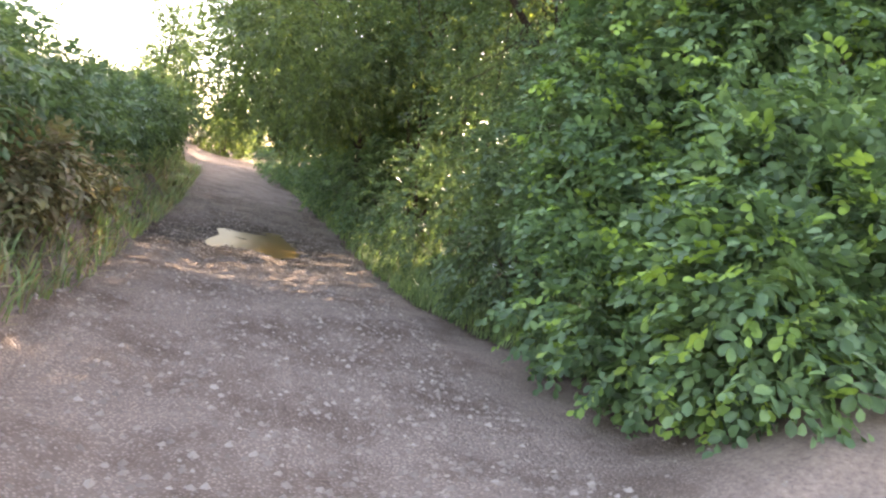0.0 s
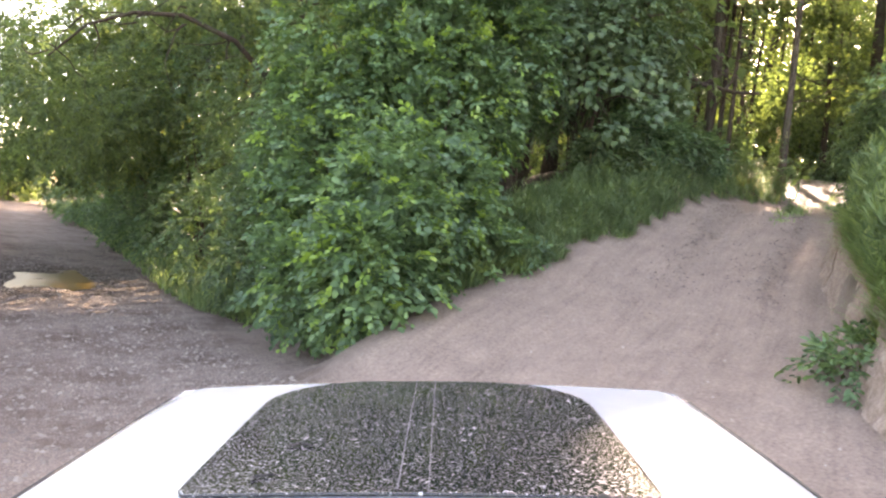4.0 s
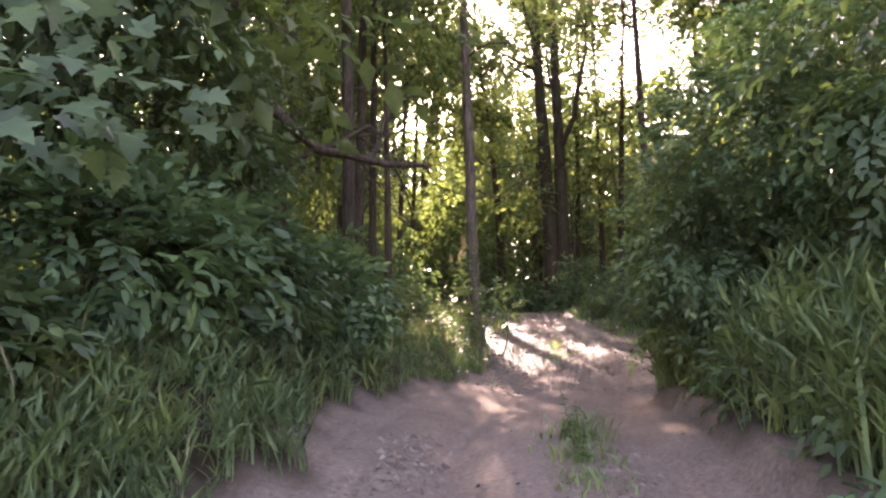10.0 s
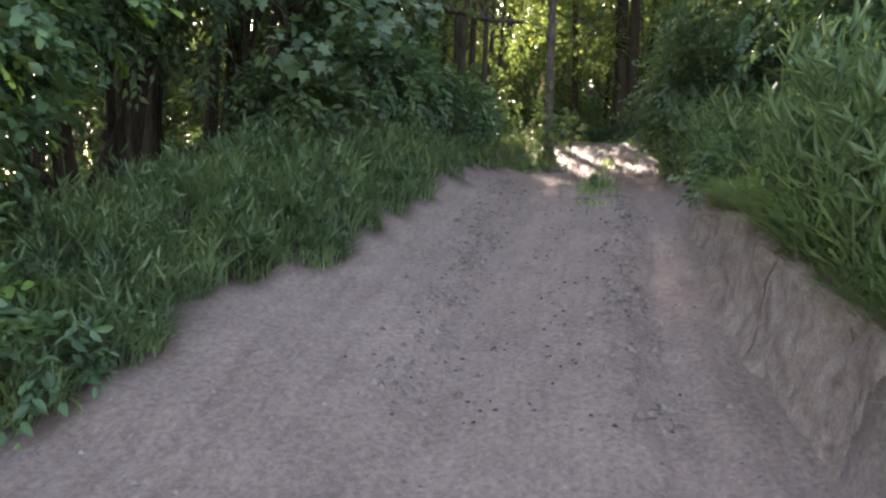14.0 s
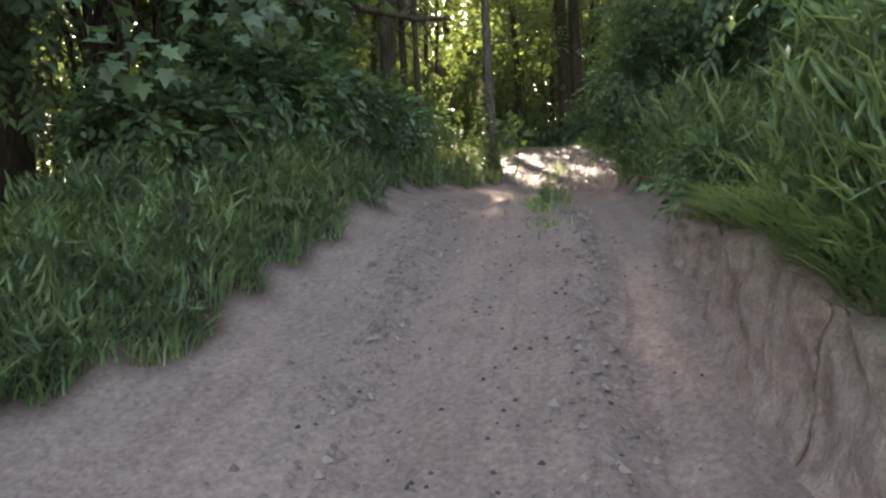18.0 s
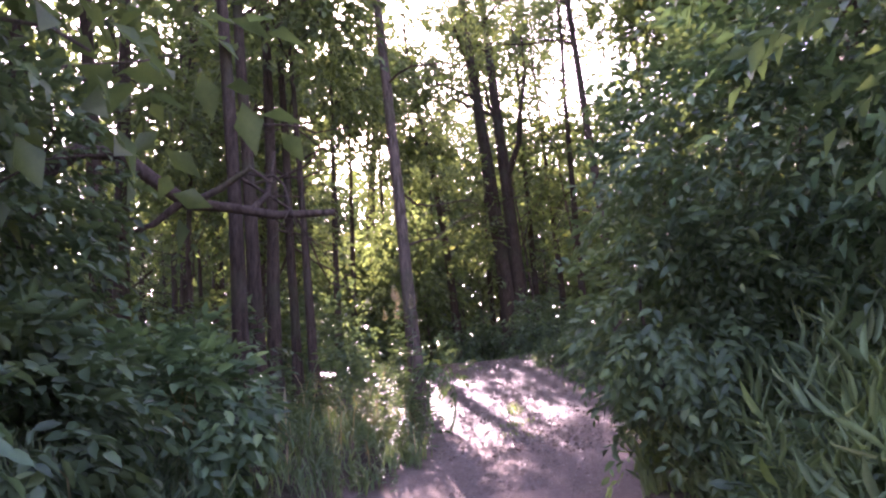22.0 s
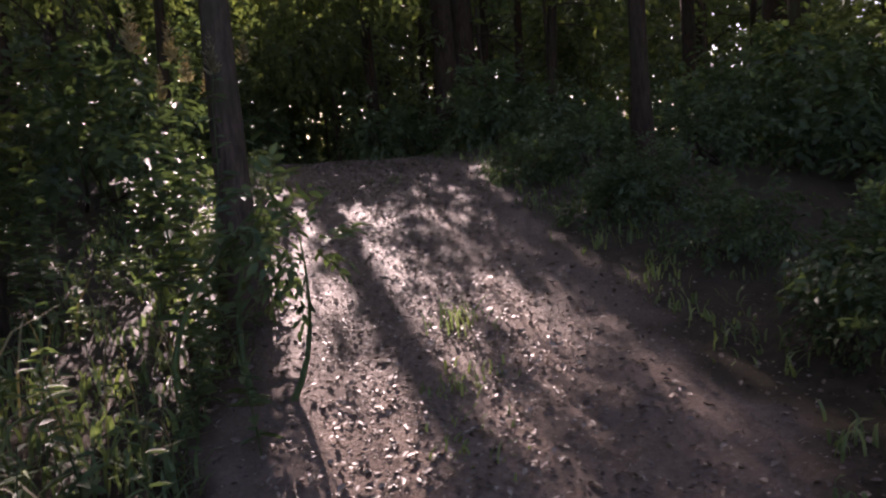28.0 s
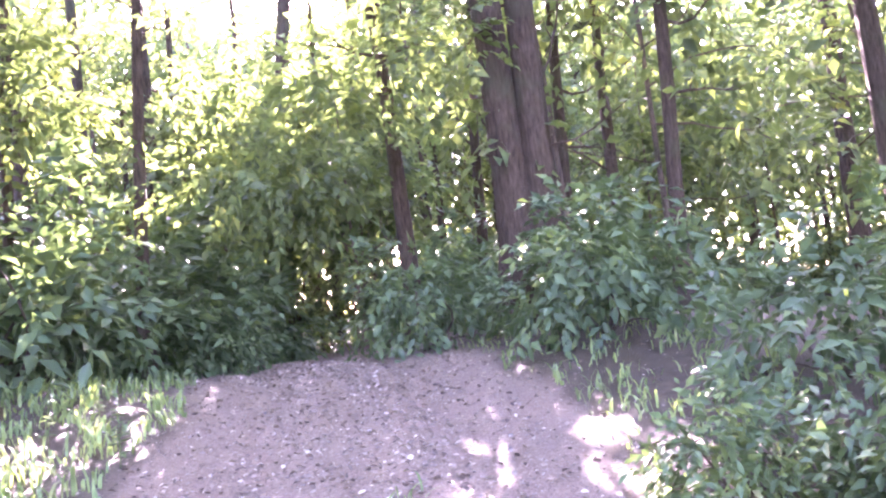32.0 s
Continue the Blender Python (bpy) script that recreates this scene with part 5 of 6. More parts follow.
for k, x, y, scale in ((0, 22.5, 13.2, 0.6), (0, 23.6, 14.3, 0.65), (3, 23.2, 14.6, 0.7), (0, 24.7, 15.5, 0.75), (3, 24.6, 16.6, 0.7), (1, 26.4, 16.6, 0.7), (1, 27.3, 12.7, 1.0), (1, 28.7, 13.9, 1.0), (2, 30.2, 13.4, 0.9), (1, 29.1, 12.0, 1.1), (1, 31.4, 14.8, 1.2), (2, 32.6, 13.0, 1.1), (1, 30.4, 16.2, 0.9), (2, 34.4, 14.6, 1.2), (1, 26.2, 11.6, 0.9), (1, 28.5, 27.5, 1.2), (2, 31.0, 29.5, 1.0), (1, 33.0, 27.0, 1.2), (2, 35.0, 33.0, 1.2), (2, 37.5, 31.0, 1.2), (2, 34.0, 36.0, 1.3), (1, 30.0, 32.0, 1.3), (1, 27.2, 30.0, 1.3), (0, 26.4, 14.6, 1.1), (0, 23.4, 11.8, 0.8), (3, 21.7, 12.0, 0.7), (0, 20.9, 11.6, 0.7), (1, 27.9, 19.0, 0.9), (1, 28.9, 20.2, 0.9), (1, 28.2, 22.2, 0.9), (1, 25.4, 25.9, 1.5), (1, 23.2, 24.2, 1.4), (1, 26.8, 27.4, 1.6), (0, 24.4, 25.0, 1.6), (1, 28.2, 28.6, 1.6), (0, 26.0, 24.9, 1.3), (1, 31.5, 23.0, 1.2), (1, 20.3, 20.0, 1.0), (2, 18.0, 19.5, 0.9), (1, 15.0, 15.8, 0.9), (0, 14.2, 14.6, 1.0), (2, 13.0, 16.0, 1.0)):
    copy_thing(under[k], pose(x, y, land_z(x, y), 0, 0, rng.uniform(0, 360)) @ Matrix.Scale(scale, 4)).matrix_world = pose(x, y, land_z(x, y) - 0.03, 0, 0, rng.uniform(0, 360)) @ Matrix.Scale(scale, 4)
made = 0
while made < 95:
    x, y = rng.uniform(2, 62), rng.uniform(-8, 62)
    inside = (x > 9 and y > 12.5) or (x > 17 and y < 9) or (y > 14 and x > 2.5)
    if not inside:
        continue
    _, u, s = along(TRAIL, np.array([x]), np.array([y]))
    if abs(u[0]) < 3.4 or (abs(x - 20) < 3.5 and abs(y - 18.5) < 2.5) or (x - 20) ** 2 + (y - 15) ** 2 > 45**2:
        continue
    m4 = pose(x, y, land_z(x, y) - 0.03, 0, 0, rng.uniform(0, 360)) @ Matrix.Scale(rng.uniform(0.8, 1.5), 4)
    copy_thing(under[rng.choice(4, p=[0.4, 0.35, 0.1, 0.15]) if math.hypot(x - 20, y - 15) < 18 else rng.choice(4, p=[0.15, 0.4, 0.4, 0.05])], m4).matrix_world = m4
    made += 1

rng.seed(206)
# ---- far woods that close the view ----
n = 95000
a, r = rng.uniform(radians(-50), radians(125), n), rng.uniform(40, 62, n)
x, y = 20 + r * np.sin(a), 15 + r * np.cos(a)
keep = (x > -2 + 0.1 * y) | (y < -12)
x, y = x[keep], y[keep]
zz = land(x, y)[0] + rng.uniform(0, 1, len(x)) ** 1.1 * np.minimum(21 + 6 * waves(x, y, 70, 9.0), 0.47 * r[keep])
v = leaf_verts(np.stack([x, y, zz], -1), unit(rng.normal(0, 1, (len(x), 3))), rng.normal(0, 1, (len(x), 3)), rng.uniform(0.4, 0.8, len(x)), 0.6, False)
tagged(mesh_object("far_woods", v, leaf_faces(len(x), False), LEAF_FAR), "distant leafy woods behind the trees", "woods", kind="stuff")

# ---- dead arched bough among the trees ----
bough = empty("dead_bough", (12.9, 15.6, land_z(12.9, 15.6)), "dead dark bough arching between the trees", "bough")
off = Vector(bough.matrix_world.translation)
main = np.array([(12.9, 15.6, 4.0), (12.55, 15.0, 6.2), (12.65, 14.48, 7.59), (12.91, 14.24, 7.84), (13.28, 14.05, 7.82), (13.66, 13.95, 7.52), (13.95, 13.85, 7.31), (14.29, 13.63, 7.26), (14.72, 13.33, 7.15), (15.24, 12.95, 7.16)]) - np.array(off)
mesh_object("limb", *tube(main, np.linspace(0.13, 0.04, len(main)), 8, 0.08), DEADWOOD, bough)
for pts in ([(13.88, 13.88, 7.33), (13.67, 14.11, 7.1), (13.39, 14.32, 6.99)], [(13.95, 13.85, 7.31), (14.26, 13.7, 7.5), (14.42, 13.35, 7.66), (14.62, 13.26, 7.5)], [(14.5, 13.5, 7.2), (14.8, 13.6, 7.5), (15.0, 13.7, 8.1)]):
    mesh_object("twig", *tube(np.array(pts) - np.array(off), np.linspace(0.05, 0.015, len(pts)), 6, 0.08), DEADWOOD, bough)

rng.seed(207)
# ---- stones, clods and fallen leaves on the bare ground ----
def pebbles_at(name, x, y, size, mat, label):
    z = land(x, y)[0]
    n = len(x)
    base = np.array([(1, 0, 0), (0.3, 0.95, 0), (-0.8, 0.5, 0), (-0.7, -0.7, 0), (0.4, -0.9, 0), (0.1, 0.05, 0.75)], float)
    a = rng.uniform(0, 6.28, n)
    c, s = np.cos(a), np.sin(a)
    b6 = base[None] * rng.uniform(0.7, 1.3, (n, 6, 1)) * size[:, None, None]
    v = np.stack([b6[..., 0] * c[:, None] - b6[..., 1] * s[:, None], b6[..., 0] * s[:, None] + b6[..., 1] * c[:, None], b6[..., 2]], -1) + np.stack([x, y, z - 0.004], -1)[:, None]
    i = np.arange(n)[:, None] * 6
    f = np.concatenate([i + np.array([[k, (k + 1) % 5, 5]]) for k in range(5)])
    return tagged(mesh_object(name, v.reshape(-1, 3), f, mat, flat=True), label, "stones", kind="stuff")


m, nt, b = material("road_stone", 0.9, 0.2)
geo = nt.nodes.new("ShaderNodeNewGeometry")
nt.links.new(ramp(nt, geo.outputs["Random Per Island"], [(0.0, (0.13, 0.102, 0.082)), (0.8, (0.21, 0.168, 0.138)), (1.0, (0.25, 0.21, 0.175))]), b.inputs["Base Color"])
STONE = m
m, nt, b = material("earth_clod", 0.95, 0.15)
geo = nt.nodes.new("ShaderNodeNewGeometry")
nt.links.new(ramp(nt, geo.outputs["Random Per Island"], [(0.0, (0.1, 0.075, 0.058)), (0.7, (0.165, 0.125, 0.1)), (1.0, (0.22, 0.172, 0.14))]), b.inputs["Base Color"])
CLOD = m
p, normal, s = strip(ROAD, 60, 90, 0, 1, 30000)
q = p + normal * rng.uniform(-2.5, 2.9, len(p))[:, None]
pebbles_at("gravel", q[:, 0], q[:, 1], 0.01 + 0.034 * rng.uniform(0, 1, len(q)) ** 3.4, STONE, "loose grey-brown gravel on the dirt road")
x, y = rng.uniform(0, 7, 5500), rng.uniform(-1, 9, 5500)
keep = land(x, y)[1] > 0.6
pebbles_at("gravel", x[keep], y[keep], 0.007 + 0.02 * rng.uniform(0, 1, keep.sum()) ** 6, STONE, "loose grit and clods where the trail leaves the road")
p, normal, s = strip(TRAIL, 19, 33, 0, 1, 2600)
q = p + normal * rng.uniform(-1.2, 1.8, len(p))[:, None]
pebbles_at("clods", q[:, 0], q[:, 1], 0.007 + 0.02 * rng.uniform(0, 1, len(q)) ** 7, CLOD, "crumbly clods of dry earth on the climb")
p, normal, s = strip(TRAIL, 20.6, 27, 0, 1, 1900)
q = p + normal * np.where(rng.uniform(0, 1, len(p)) < 0.55, rng.normal(0.97, 0.14, len(p)), rng.normal(-0.42, 0.13, len(p)))[:, None]
pebbles_at("clods", q[:, 0], q[:, 1], 0.01 + 0.034 * rng.uniform(0, 1, len(q)) ** 3, CLOD, "crumbled earth thrown up beside the wheel tracks")
m, nt, b = material("dark_crumb", 0.95, 0.1)
nt.links.new(ramp(nt, noise_of(nt, 40.0), [(0.3, (0.03, 0.024, 0.02)), (0.7, (0.07, 0.055, 0.045))]), b.inputs["Base Color"])
p, normal, s = strip(TRAIL, 20.5, 26, 0, 1, 190)
q = p + normal * rng.normal(0.1, 0.5, len(p))[:, None]
pebbles_at("clods", q[:, 0], q[:, 1], rng.uniform(0.01, 0.024, len(q)), m, "dark damp crumbs scattered on the trail")
# the eroded face of the cut bank beside the climb
m, nt, b = material("cut_earth", 0.95, 0.12)
tall = node(nt, "ShaderNodeMapping")
tall.inputs["Scale"].default_value = (1, 1, 0.75)
nt.links.new(place(nt), tall.inputs["Vector"])
streak = noise_of(nt, 9.0, 8.0, 0.7, tall.outputs[0])
nt.links.new(mixed(nt, 1.0, ramp(nt, streak, [(0.3, (0.18, 0.122, 0.09)), (0.5, (0.28, 0.203, 0.157)), (0.7, (0.375, 0.286, 0.226))]), ramp(nt, noise_of(nt, 50.0), [(0.3, (0.75, 0.75, 0.75)), (0.7, (1.15, 1.15, 1.15))]), "MULTIPLY"), b.inputs["Base Color"])
bumped(nt, b, streak, 0.9, 0.06)
ss = np.arange(15.0, 24.4, 0.04)
run = np.concatenate([[0], np.cumsum(np.hypot(*np.diff(TRAIL[:, :2], axis=0).T))])
base = np.stack([np.interp(ss, run, TRAIL[:, k]) for k in range(3)], -1)
ahead = unit(np.gradient(base[:, :2], axis=0))
outw = np.stack([ahead[:, 1], -ahead[:, 0]], -1)
high = 0.02 + smooth(14, 19, ss) * np.interp(ss, [16, 19, 22.5, 24.2], [0.5, 0.84, 0.71, 0.28])
vs = np.linspace(0, 1, 22)
S2, V2 = np.meshgrid(ss, vs, indexing="ij")
wob = 0.25 * waves(base[:, 0], base[:, 1], 3, 2.6)
deep = 0.06 * grain(S2 + 0.3 * V2, 0.7 * V2, 0.34, 2) + 0.04 * grain(S2, 0.9 * V2 + 3.1, 0.11, 3)
foot = 0.12 * np.exp(-V2 / 0.12)
lip = np.where(V2 > 0.92, 0.14 * (V2 - 0.92) / 0.08, 0.0)
reach = (trail_sides(ss)[1] - 0.0 + 0.5 * wob)[:, None] + 0.06 + 0.14 * V2 - foot + deep + lip
xy = base[:, None, :2] + outw[:, None] * reach[..., None]
z3 = base[:, None, 2] - 0.14 + (high[:, None] + 0.14) * V2 - lip * 0.3
idx = np.arange(S2.size).reshape(S2.shape)
bank = mesh_object("earth_bank", np.concatenate([xy, z3[..., None]], -1).reshape(-1, 3), np.stack([idx[:-1, :-1], idx[1:, :-1], idx[1:, 1:], idx[:-1, 1:]], -1).reshape(-1, 4), m)
tagged(bank, "raw eroded face of brown earth beside the climb", "earth bank", kind="structure")
m, nt, b = material("fallen_leaf", 0.5, 0.5)
geo = nt.nodes.new("ShaderNodeNewGeometry")
nt.links.new(ramp(nt, geo.outputs["Random Per Island"], [(0.0, (0.06, 0.042, 0.03)), (0.55, (0.15, 0.108, 0.08)), (0.85, (0.22, 0.17, 0.13)), (1.0, (0.4, 0.34, 0.27))]), b.inputs["Base Color"])
p, normal, s = strip(TRAIL, 31, 49, 0, 1, 24000)
q = p + normal * rng.normal(0, 1.1, len(p))[:, None]
n = len(q)
a = rng.uniform(0, 6.28, n)
base = np.stack([q[:, 0], q[:, 1], land(q[:, 0], q[:, 1])[0] + 0.008], -1)
v = leaf_verts(base, unit(np.stack([np.cos(a), np.sin(a), rng.normal(0, 0.25, n)], -1)), np.tile([0, 0, 1.0], (n, 1)) + rng.normal(0, 0.35, (n, 3)), rng.uniform(0.012, 0.034, n), 0.6, False)
tagged(mesh_object("leaf_litter", v, leaf_faces(n, False), m), "dry brown fallen leaves and chips on the trail", "leaf litter", kind="stuff")
p, normal, s = strip(TRAIL, 33, 48, 0, 1, 9500)
q = p + normal * rng.normal(0, 0.95, len(p))[:, None]
n = len(q)
a = rng.uniform(0, 6.28, n)
base = np.stack([q[:, 0], q[:, 1], land(q[:, 0], q[:, 1])[0] + 0.012], -1)
v = leaf_verts(base, unit(np.stack([np.cos(a), np.sin(a), rng.normal(0, 0.3, n)], -1)), np.tile([0, 0, 1.0], (n, 1)) + rng.normal(0, 0.4, (n, 3)), rng.uniform(0.03, 0.06, n), 0.65, True)
tagged(mesh_object("leaf_litter", v, leaf_faces(n, True), m), "larger curled dead leaves lying on the trail", "leaf litter", kind="stuff")


# ---- the white car that stands at the mouth of the trail ----
car = empty("car", pose(1.225, -1.94, 0.474, 1.23, -6.45, -20.2), "white car with a dusty dark glass sunroof", "car")
m, nt, b = material("white_paint", 0.22, 0.5)
dirt = ramp(nt, noise_of(nt, 3.0, 8.0, 0.7, nt.nodes.new("ShaderNodeTexCoord").outputs["Object"]), [(0.45, (0.33, 0.334, 0.342)), (0.8, (0.295, 0.289, 0.278))])
nt.links.new(dirt, b.inputs["Base Color"])
b.inputs["Coat Weight"].default_value = 0.4
PAINT = m
m, nt, b = material("dusty_glass", 0.08, 0.5)
tex = nt.nodes.new("ShaderNodeTexCoord").outputs["Object"]
spots_fine = noise_of(nt, 230.0, 3.0, 0.6, tex)
film = noise_of(nt, 5.0, 4.0, 0.6, tex)
flecks = noise_of(nt, 85.0, 2.0, 0.5, tex)
amount = mixed(nt, 1.0, ramp(nt, spots_fine, [(0.645, (0, 0, 0)), (0.7, (1, 1, 1))]), ramp(nt, flecks, [(0.66, (0, 0, 0)), (0.7, (1, 1, 1))]), "ADD")
amount = mixed(nt, 1.0, amount, ramp(nt, film, [(0.3, (0.25, 0.25, 0.25)), (0.7, (0.9, 0.88, 0.84))]), "MULTIPLY")
nt.links.new(mixed(nt, amount, (0.012, 0.012, 0.014), (0.42, 0.41, 0.4)), b.inputs["Base Color"])
nt.links.new(ramp(nt, spots_fine, [(0.5, (0.06, 0.06, 0.06)), (0.66, (0.8, 0.8, 0.8))]), b.inputs["Roughness"])
DUST_GLASS = m
m, nt, b = material("car_glass", 0.05, 0.5)
b.inputs["Base Color"].default_value = (0.02, 0.022, 0.025, 1)
GLASS = m
m, nt, b = material("black_rubber", 0.85, 0.2)
nt.links.new(ramp(nt, noise_of(nt, 30.0), [(0.3, (0.015, 0.015, 0.015)), (0.7, (0.05, 0.045, 0.04))]), b.inputs["Base Color"])
RUBBER = m
m, nt, b = material("dull_grey_line", 0.6, 0.3)
b.inputs["Base Color"].default_value = (0.11, 0.11, 0.11, 1)
RUBBER_LINE = m
m, nt, b = material("silver_rim", 0.35, 0.5)
b.inputs["Base Color"].default_value, b.inputs["Metallic"].default_value = (0.6, 0.6, 0.62, 1), 0.9
RIM = m
m, nt, b = material("red_lens", 0.15, 0.5)
b.inputs["Base Color"].default_value = (0.35, 0.01, 0.01, 1)
RED = m
m, nt, b = material("clear_lens", 0.08, 0.5)
b.inputs["Base Color"].default_value = (0.7, 0.72, 0.75, 1)
CLEAR = m


def loft(name, stations, mat, label=""):
    """stations: (y, list of (x, z) from the keel to the ridge), mirrored."""
    rings = [[(x, y, z) for x, z in prof] + [(-x, y, z) for x, z in prof[::-1]] for y, prof in stations]
    n = len(rings[0])
    bm = bmesh.new()
    vs = [[bm.verts.new(p) for p in ring] for ring in rings]
    for r0, r1 in zip(vs[:-1], vs[1:]):
        for k in range(n):
            bm.faces.new((r0[k], r0[(k + 1) % n], r1[(k + 1) % n], r1[k]))
    bm.faces.new(vs[0][::-1])
    bm.faces.new(vs[-1])
    bmesh.ops.remove_doubles(bm, verts=bm.verts, dist=1e-4)
    bmesh.ops.recalc_face_normals(bm, faces=bm.faces)
    return part(name, bm, mat, car, label)


def section(w, low, top):
    return [(0.0, low), (w * 0.86, low), (w * 0.97, low + 0.12), (w, low + 0.3), (w * 0.985, (low + top) / 2 + 0.12), (w * 0.93, top - 0.05), (w * 0.86, top), (0.0, top + 0.025)]


loft("body", [(y, section(w, low, top)) for y, w, low, top in ((-2.2, 0.66, 0.42, 0.78), (-2.12, 0.78, 0.3, 0.9), (-1.7, 0.86, 0.24, 0.96), (-0.6, 0.88, 0.22, 0.95), (0.6, 0.88, 0.22, 0.94), (1.25, 0.87, 0.24, 0.93), (1.8, 0.83, 0.26, 0.87), (2.12, 0.74, 0.32, 0.78), (2.24, 0.62, 0.42, 0.66))], PAINT)
# cabin: glass round the seats, under the roof
loft("windscreen", [(0.5, [(0.0, 0.94), (0.5, 0.94), (0.52, 1.46), (0.0, 1.49)]), (0.6, [(0.0, 0.94), (0.66, 0.94), (0.52, 1.44), (0.0, 1.47)]), (1.2, [(0.0, 0.94), (0.7, 0.94), (0.69, 0.95), (0.0, 0.96)])], GLASS)
loft("cabin_glass", [(-1.95, [(0.0, 0.93), (0.6, 0.93), (0.6, 0.94), (0.0, 0.95)]), (-1.45, [(0.0, 0.93), (0.74, 0.93), (0.53, 1.44), (0.0, 1.47)]), (0.5, [(0.0, 0.93), (0.74, 0.93), (0.53, 1.45), (0.0, 1.48)])], GLASS)
for side in (-1, 1):
    for y0, y1 in ((-1.5, -1.4), (-0.42, -0.32), (0.42, 0.52)):
        bm = bmesh.new()
        bmesh.ops.create_cube(bm, size=1, matrix=Matrix.Translation((side * 0.645, (y0 + y1) / 2, 1.2)) @ Euler((0, side * -0.385, 0)).to_matrix().to_4x4() @ Matrix.Diagonal((0.03, y1 - y0, 0.56, 1)))
        bmesh.ops.bevel(bm, geom=bm.edges[:], offset=0.008, segments=2, affect="EDGES")
        part("pillar", bm, PAINT, car)


def sheet(outline_w, y0, y1, nx, ny, height, thick, front_corner, rear_corner, name, mat, centre=0.0, parent=None):
    """A thin curved panel; the half width narrows at its rounded corners."""
    bm = bmesh.new()
    rows = []
    for j in range(ny + 1):
        f = j / ny
        y = y0 + (y1 - y0) * (0.5 - 0.5 * math.cos(math.pi * f))
        w = outline_w
        for d, rad in ((y1 - y, front_corner), (y - y0, rear_corner)):
            if d < rad:
                w = min(w, outline_w - rad + math.sqrt(max(0, rad**2 - (rad - d) ** 2)))
        rows.append([bm.verts.new((centre + w * math.sin(math.pi / 2 * (2 * i / nx - 1)), y, height(w * math.sin(math.pi / 2 * (2 * i / nx - 1)), y))) for i in range(nx + 1)])
    for r0, r1 in zip(rows[:-1], rows[1:]):
        for i in range(nx):
            bm.faces.new((r0[i], r0[i + 1], r1[i + 1], r1[i]))
    faces = bm.faces[:]
    out = bmesh.ops.extrude_face_region(bm, geom=faces)
    moved = [g for g in out["geom"] if isinstance(g, bmesh.types.BMVert)]
    bmesh.ops.translate(bm, verts=moved, vec=(0, 0, thick))
    bmesh.ops.recalc_face_normals(bm, faces=bm.faces)
    return part(name, bm, mat, parent or car)


def roof_z(x, y):
    return 1.51 - 0.02 * (x / 0.6) ** 2 - 0.035 * max(0, abs(x) - 0.56) / 0.06 - 0.012 * ((y + 0.3) / 0.8) ** 2 * (y > -0.3)


roof = sheet(0.62, -1.75, 0.46, 28, 30, roof_z, 0.02, 0.13, 0.2, "roof", PAINT)
sheet(0.33, -0.25, 0.445, 16, 20, lambda x, y: roof_z(x, y) + 0.0225, 0.004, 0.2, 0.02, "sunroof", DUST_GLASS, 0.0)["label"] = "dark sunroof glass speckled with dust"
for x, w, mat in ((-0.03, 0.0006, RUBBER_LINE), (0.012, 0.0006, RUBBER_LINE), (-0.565, 0.003, RUBBER), (0.565, 0.003, RUBBER)):
    long = mat is RUBBER
    bm = bmesh.new()
    ys = np.linspace(-1.6 if long else -0.245, 0.36 if long else 0.44, 18)
    lift = 0.0215 if long else 0.028
    ring = [[bm.verts.new((x + dx, y, roof_z(x, y) + lift + dz)) for dx, dz in ((-w, 0), (-w, 0.0015), (w, 0.0015), (w, 0))] for y in ys]
    for r0, r1 in zip(ring[:-1], ring[1:]):
        for k in range(3):
            bm.faces.new((r0[k], r0[k + 1], r1[k + 1], r1[k]))
    part("roof_seam" if long else "glass_line", bm, mat, car)
bm = bmesh.new()
bmesh.ops.create_uvsphere(bm, u_segments=14, v_segments=8, radius=0.011, matrix=Matrix.Translation((0.246, -0.258, roof_z(0.246, -0.26) + 0.025)) @ Matrix.Diagonal((1, 1, 0.8, 1)))
part("rubber_knob", bm, RUBBER, car, "small black rubber knob")


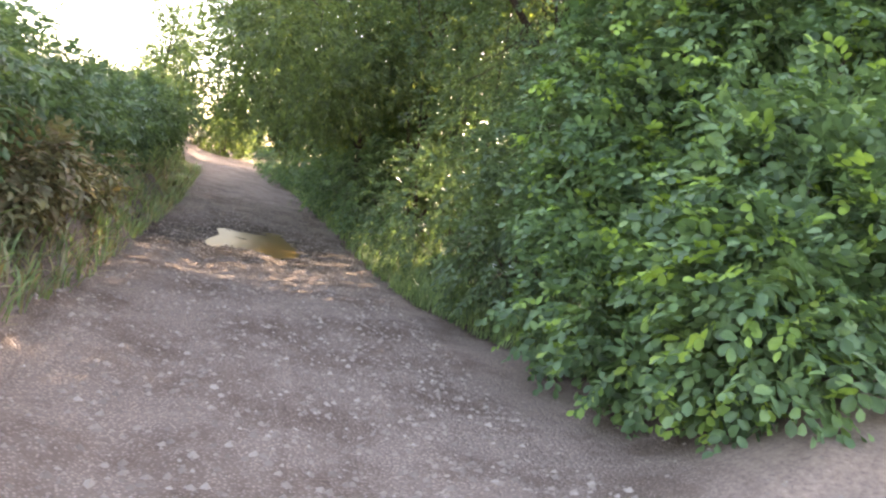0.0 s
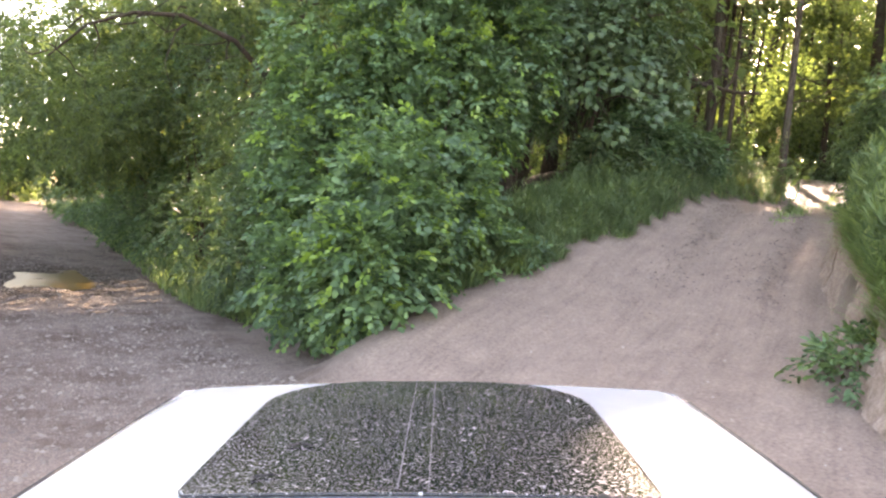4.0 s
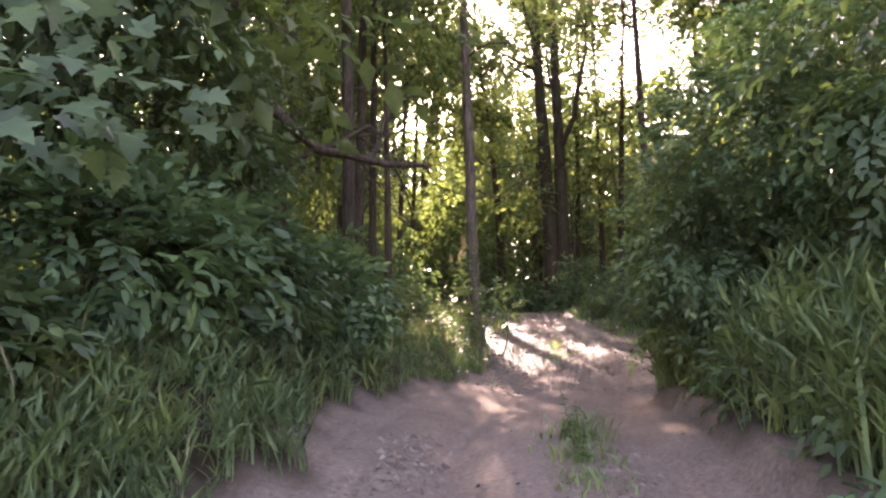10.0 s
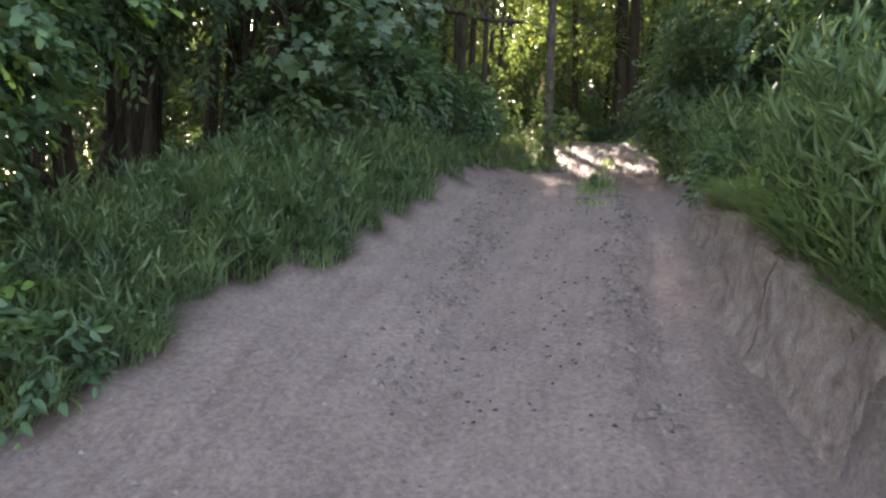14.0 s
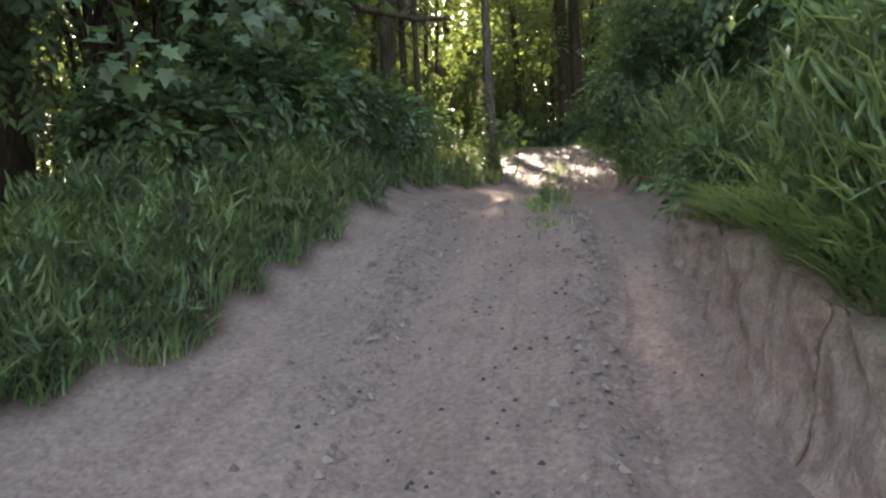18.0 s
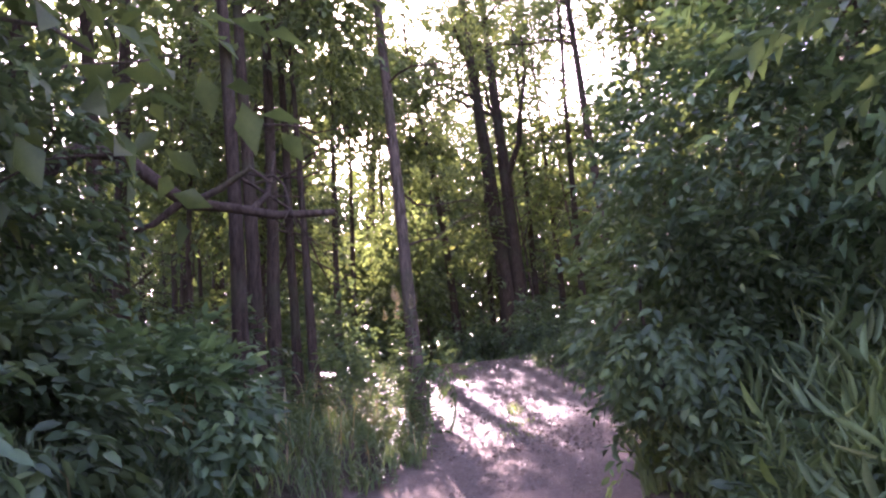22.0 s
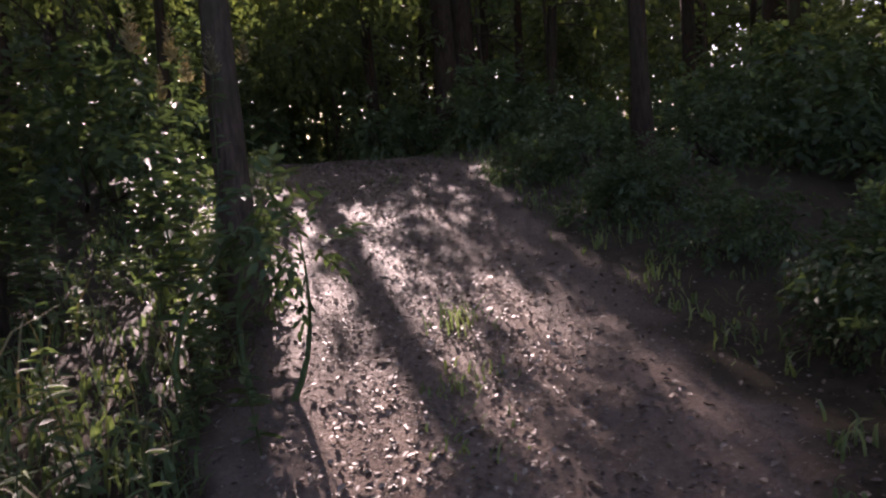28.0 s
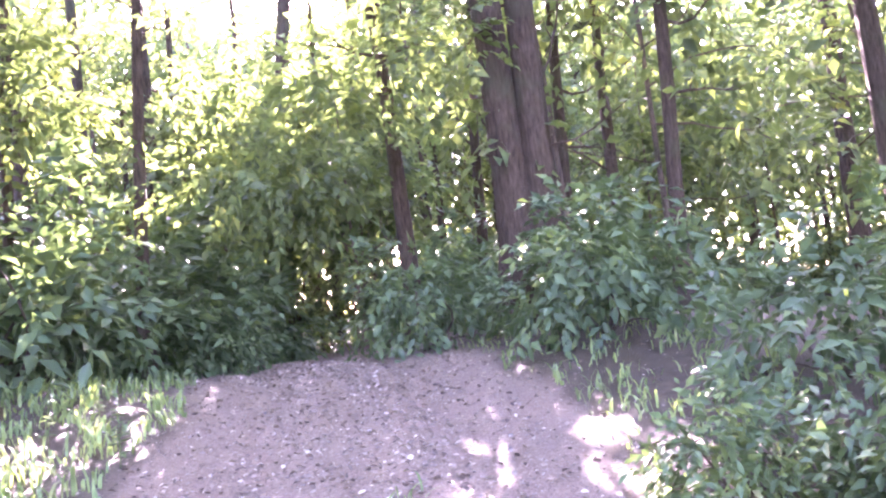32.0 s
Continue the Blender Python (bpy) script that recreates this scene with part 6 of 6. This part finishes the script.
for x, y, turn in ((-0.2, -0.06, 0.4), (-0.215, -0.2, 1.2)):
    bm = bmesh.new()
    ring = []
    for k in range(8):
        a = turn + k * 0.32
        px, py = x + 0.022 * math.cos(a), y + 0.012 * math.sin(a)
        ring.append([bm.verts.new((px + dx, py, roof_z(px, py) + 0.028 + dz)) for dx, dz in ((-0.003, 0), (0, 0.004), (0.003, 0))])
    for r0, r1 in zip(ring[:-1], ring[1:]):
        for j in range(2):
            bm.faces.new((r0[j], r0[j + 1], r1[j + 1], r1[j]))
    part("leaf_scrap", bm, RUBBER, car, "dark curled scrap of leaf")


def ring_part(name, radius, inner, width, mat, parent, x, y, z):
    bm = bmesh.new()
    prof = [(inner, -width * 0.5), (radius * 0.93, -width * 0.5), (radius, -width * 0.32), (radius, width * 0.32), (radius * 0.93, width * 0.5), (inner, width * 0.5)]
    n = 32
    rings = [[bm.verts.new((x + dx, y + r * math.cos(6.2832 * k / n), z + r * math.sin(6.2832 * k / n))) for r, dx in prof] for k in range(n)]
    for k in range(n):
        for j in range(len(prof)):
            bm.faces.new((rings[k][j], rings[k][(j + 1) % len(prof)], rings[(k + 1) % n][(j + 1) % len(prof)], rings[(k + 1) % n][j]))
    bmesh.ops.recalc_face_normals(bm, faces=bm.faces)
    return part(name, bm, mat, parent)


for side in (-1, 1):
    for y in (-1.32, 1.36):
        wheel = ring_part("wheel", 0.2, 0.03, 0.1, RIM, car, side * 0.8, y, 0.31)
        ring_part("tyre", 0.32, 0.2, 0.19, RUBBER, wheel, side * 0.8, y, 0.31)
    for name, y, z, mat, sx, sy, sz in (("headlight", 2.02, 0.68, CLEAR, 0.2, 0.18, 0.12), ("tail_light", -2.12, 0.8, RED, 0.14, 0.1, 0.2), ("wing_mirror", 0.62, 1.02, PAINT, 0.16, 0.09, 0.11)):
        bm = bmesh.new()
        bmesh.ops.create_uvsphere(bm, u_segments=14, v_segments=9, radius=0.5, matrix=Matrix.Translation((side * (0.92 if name == "wing_mirror" else 0.66), y, z)) @ Matrix.Diagonal((sx, sy, sz, 1)))
        part(name, bm, mat, car)
    for y in (-0.75, 0.2):
        bm = bmesh.new()
        bmesh.ops.create_cube(bm, size=1, matrix=Matrix.Translation((side * 0.875, y, 0.8)) @ Matrix.Diagonal((0.03, 0.16, 0.03, 1)))
        bmesh.ops.bevel(bm, geom=bm.edges[:], offset=0.008, segments=2, affect="EDGES")
        part("door_handle", bm, PAINT, car)
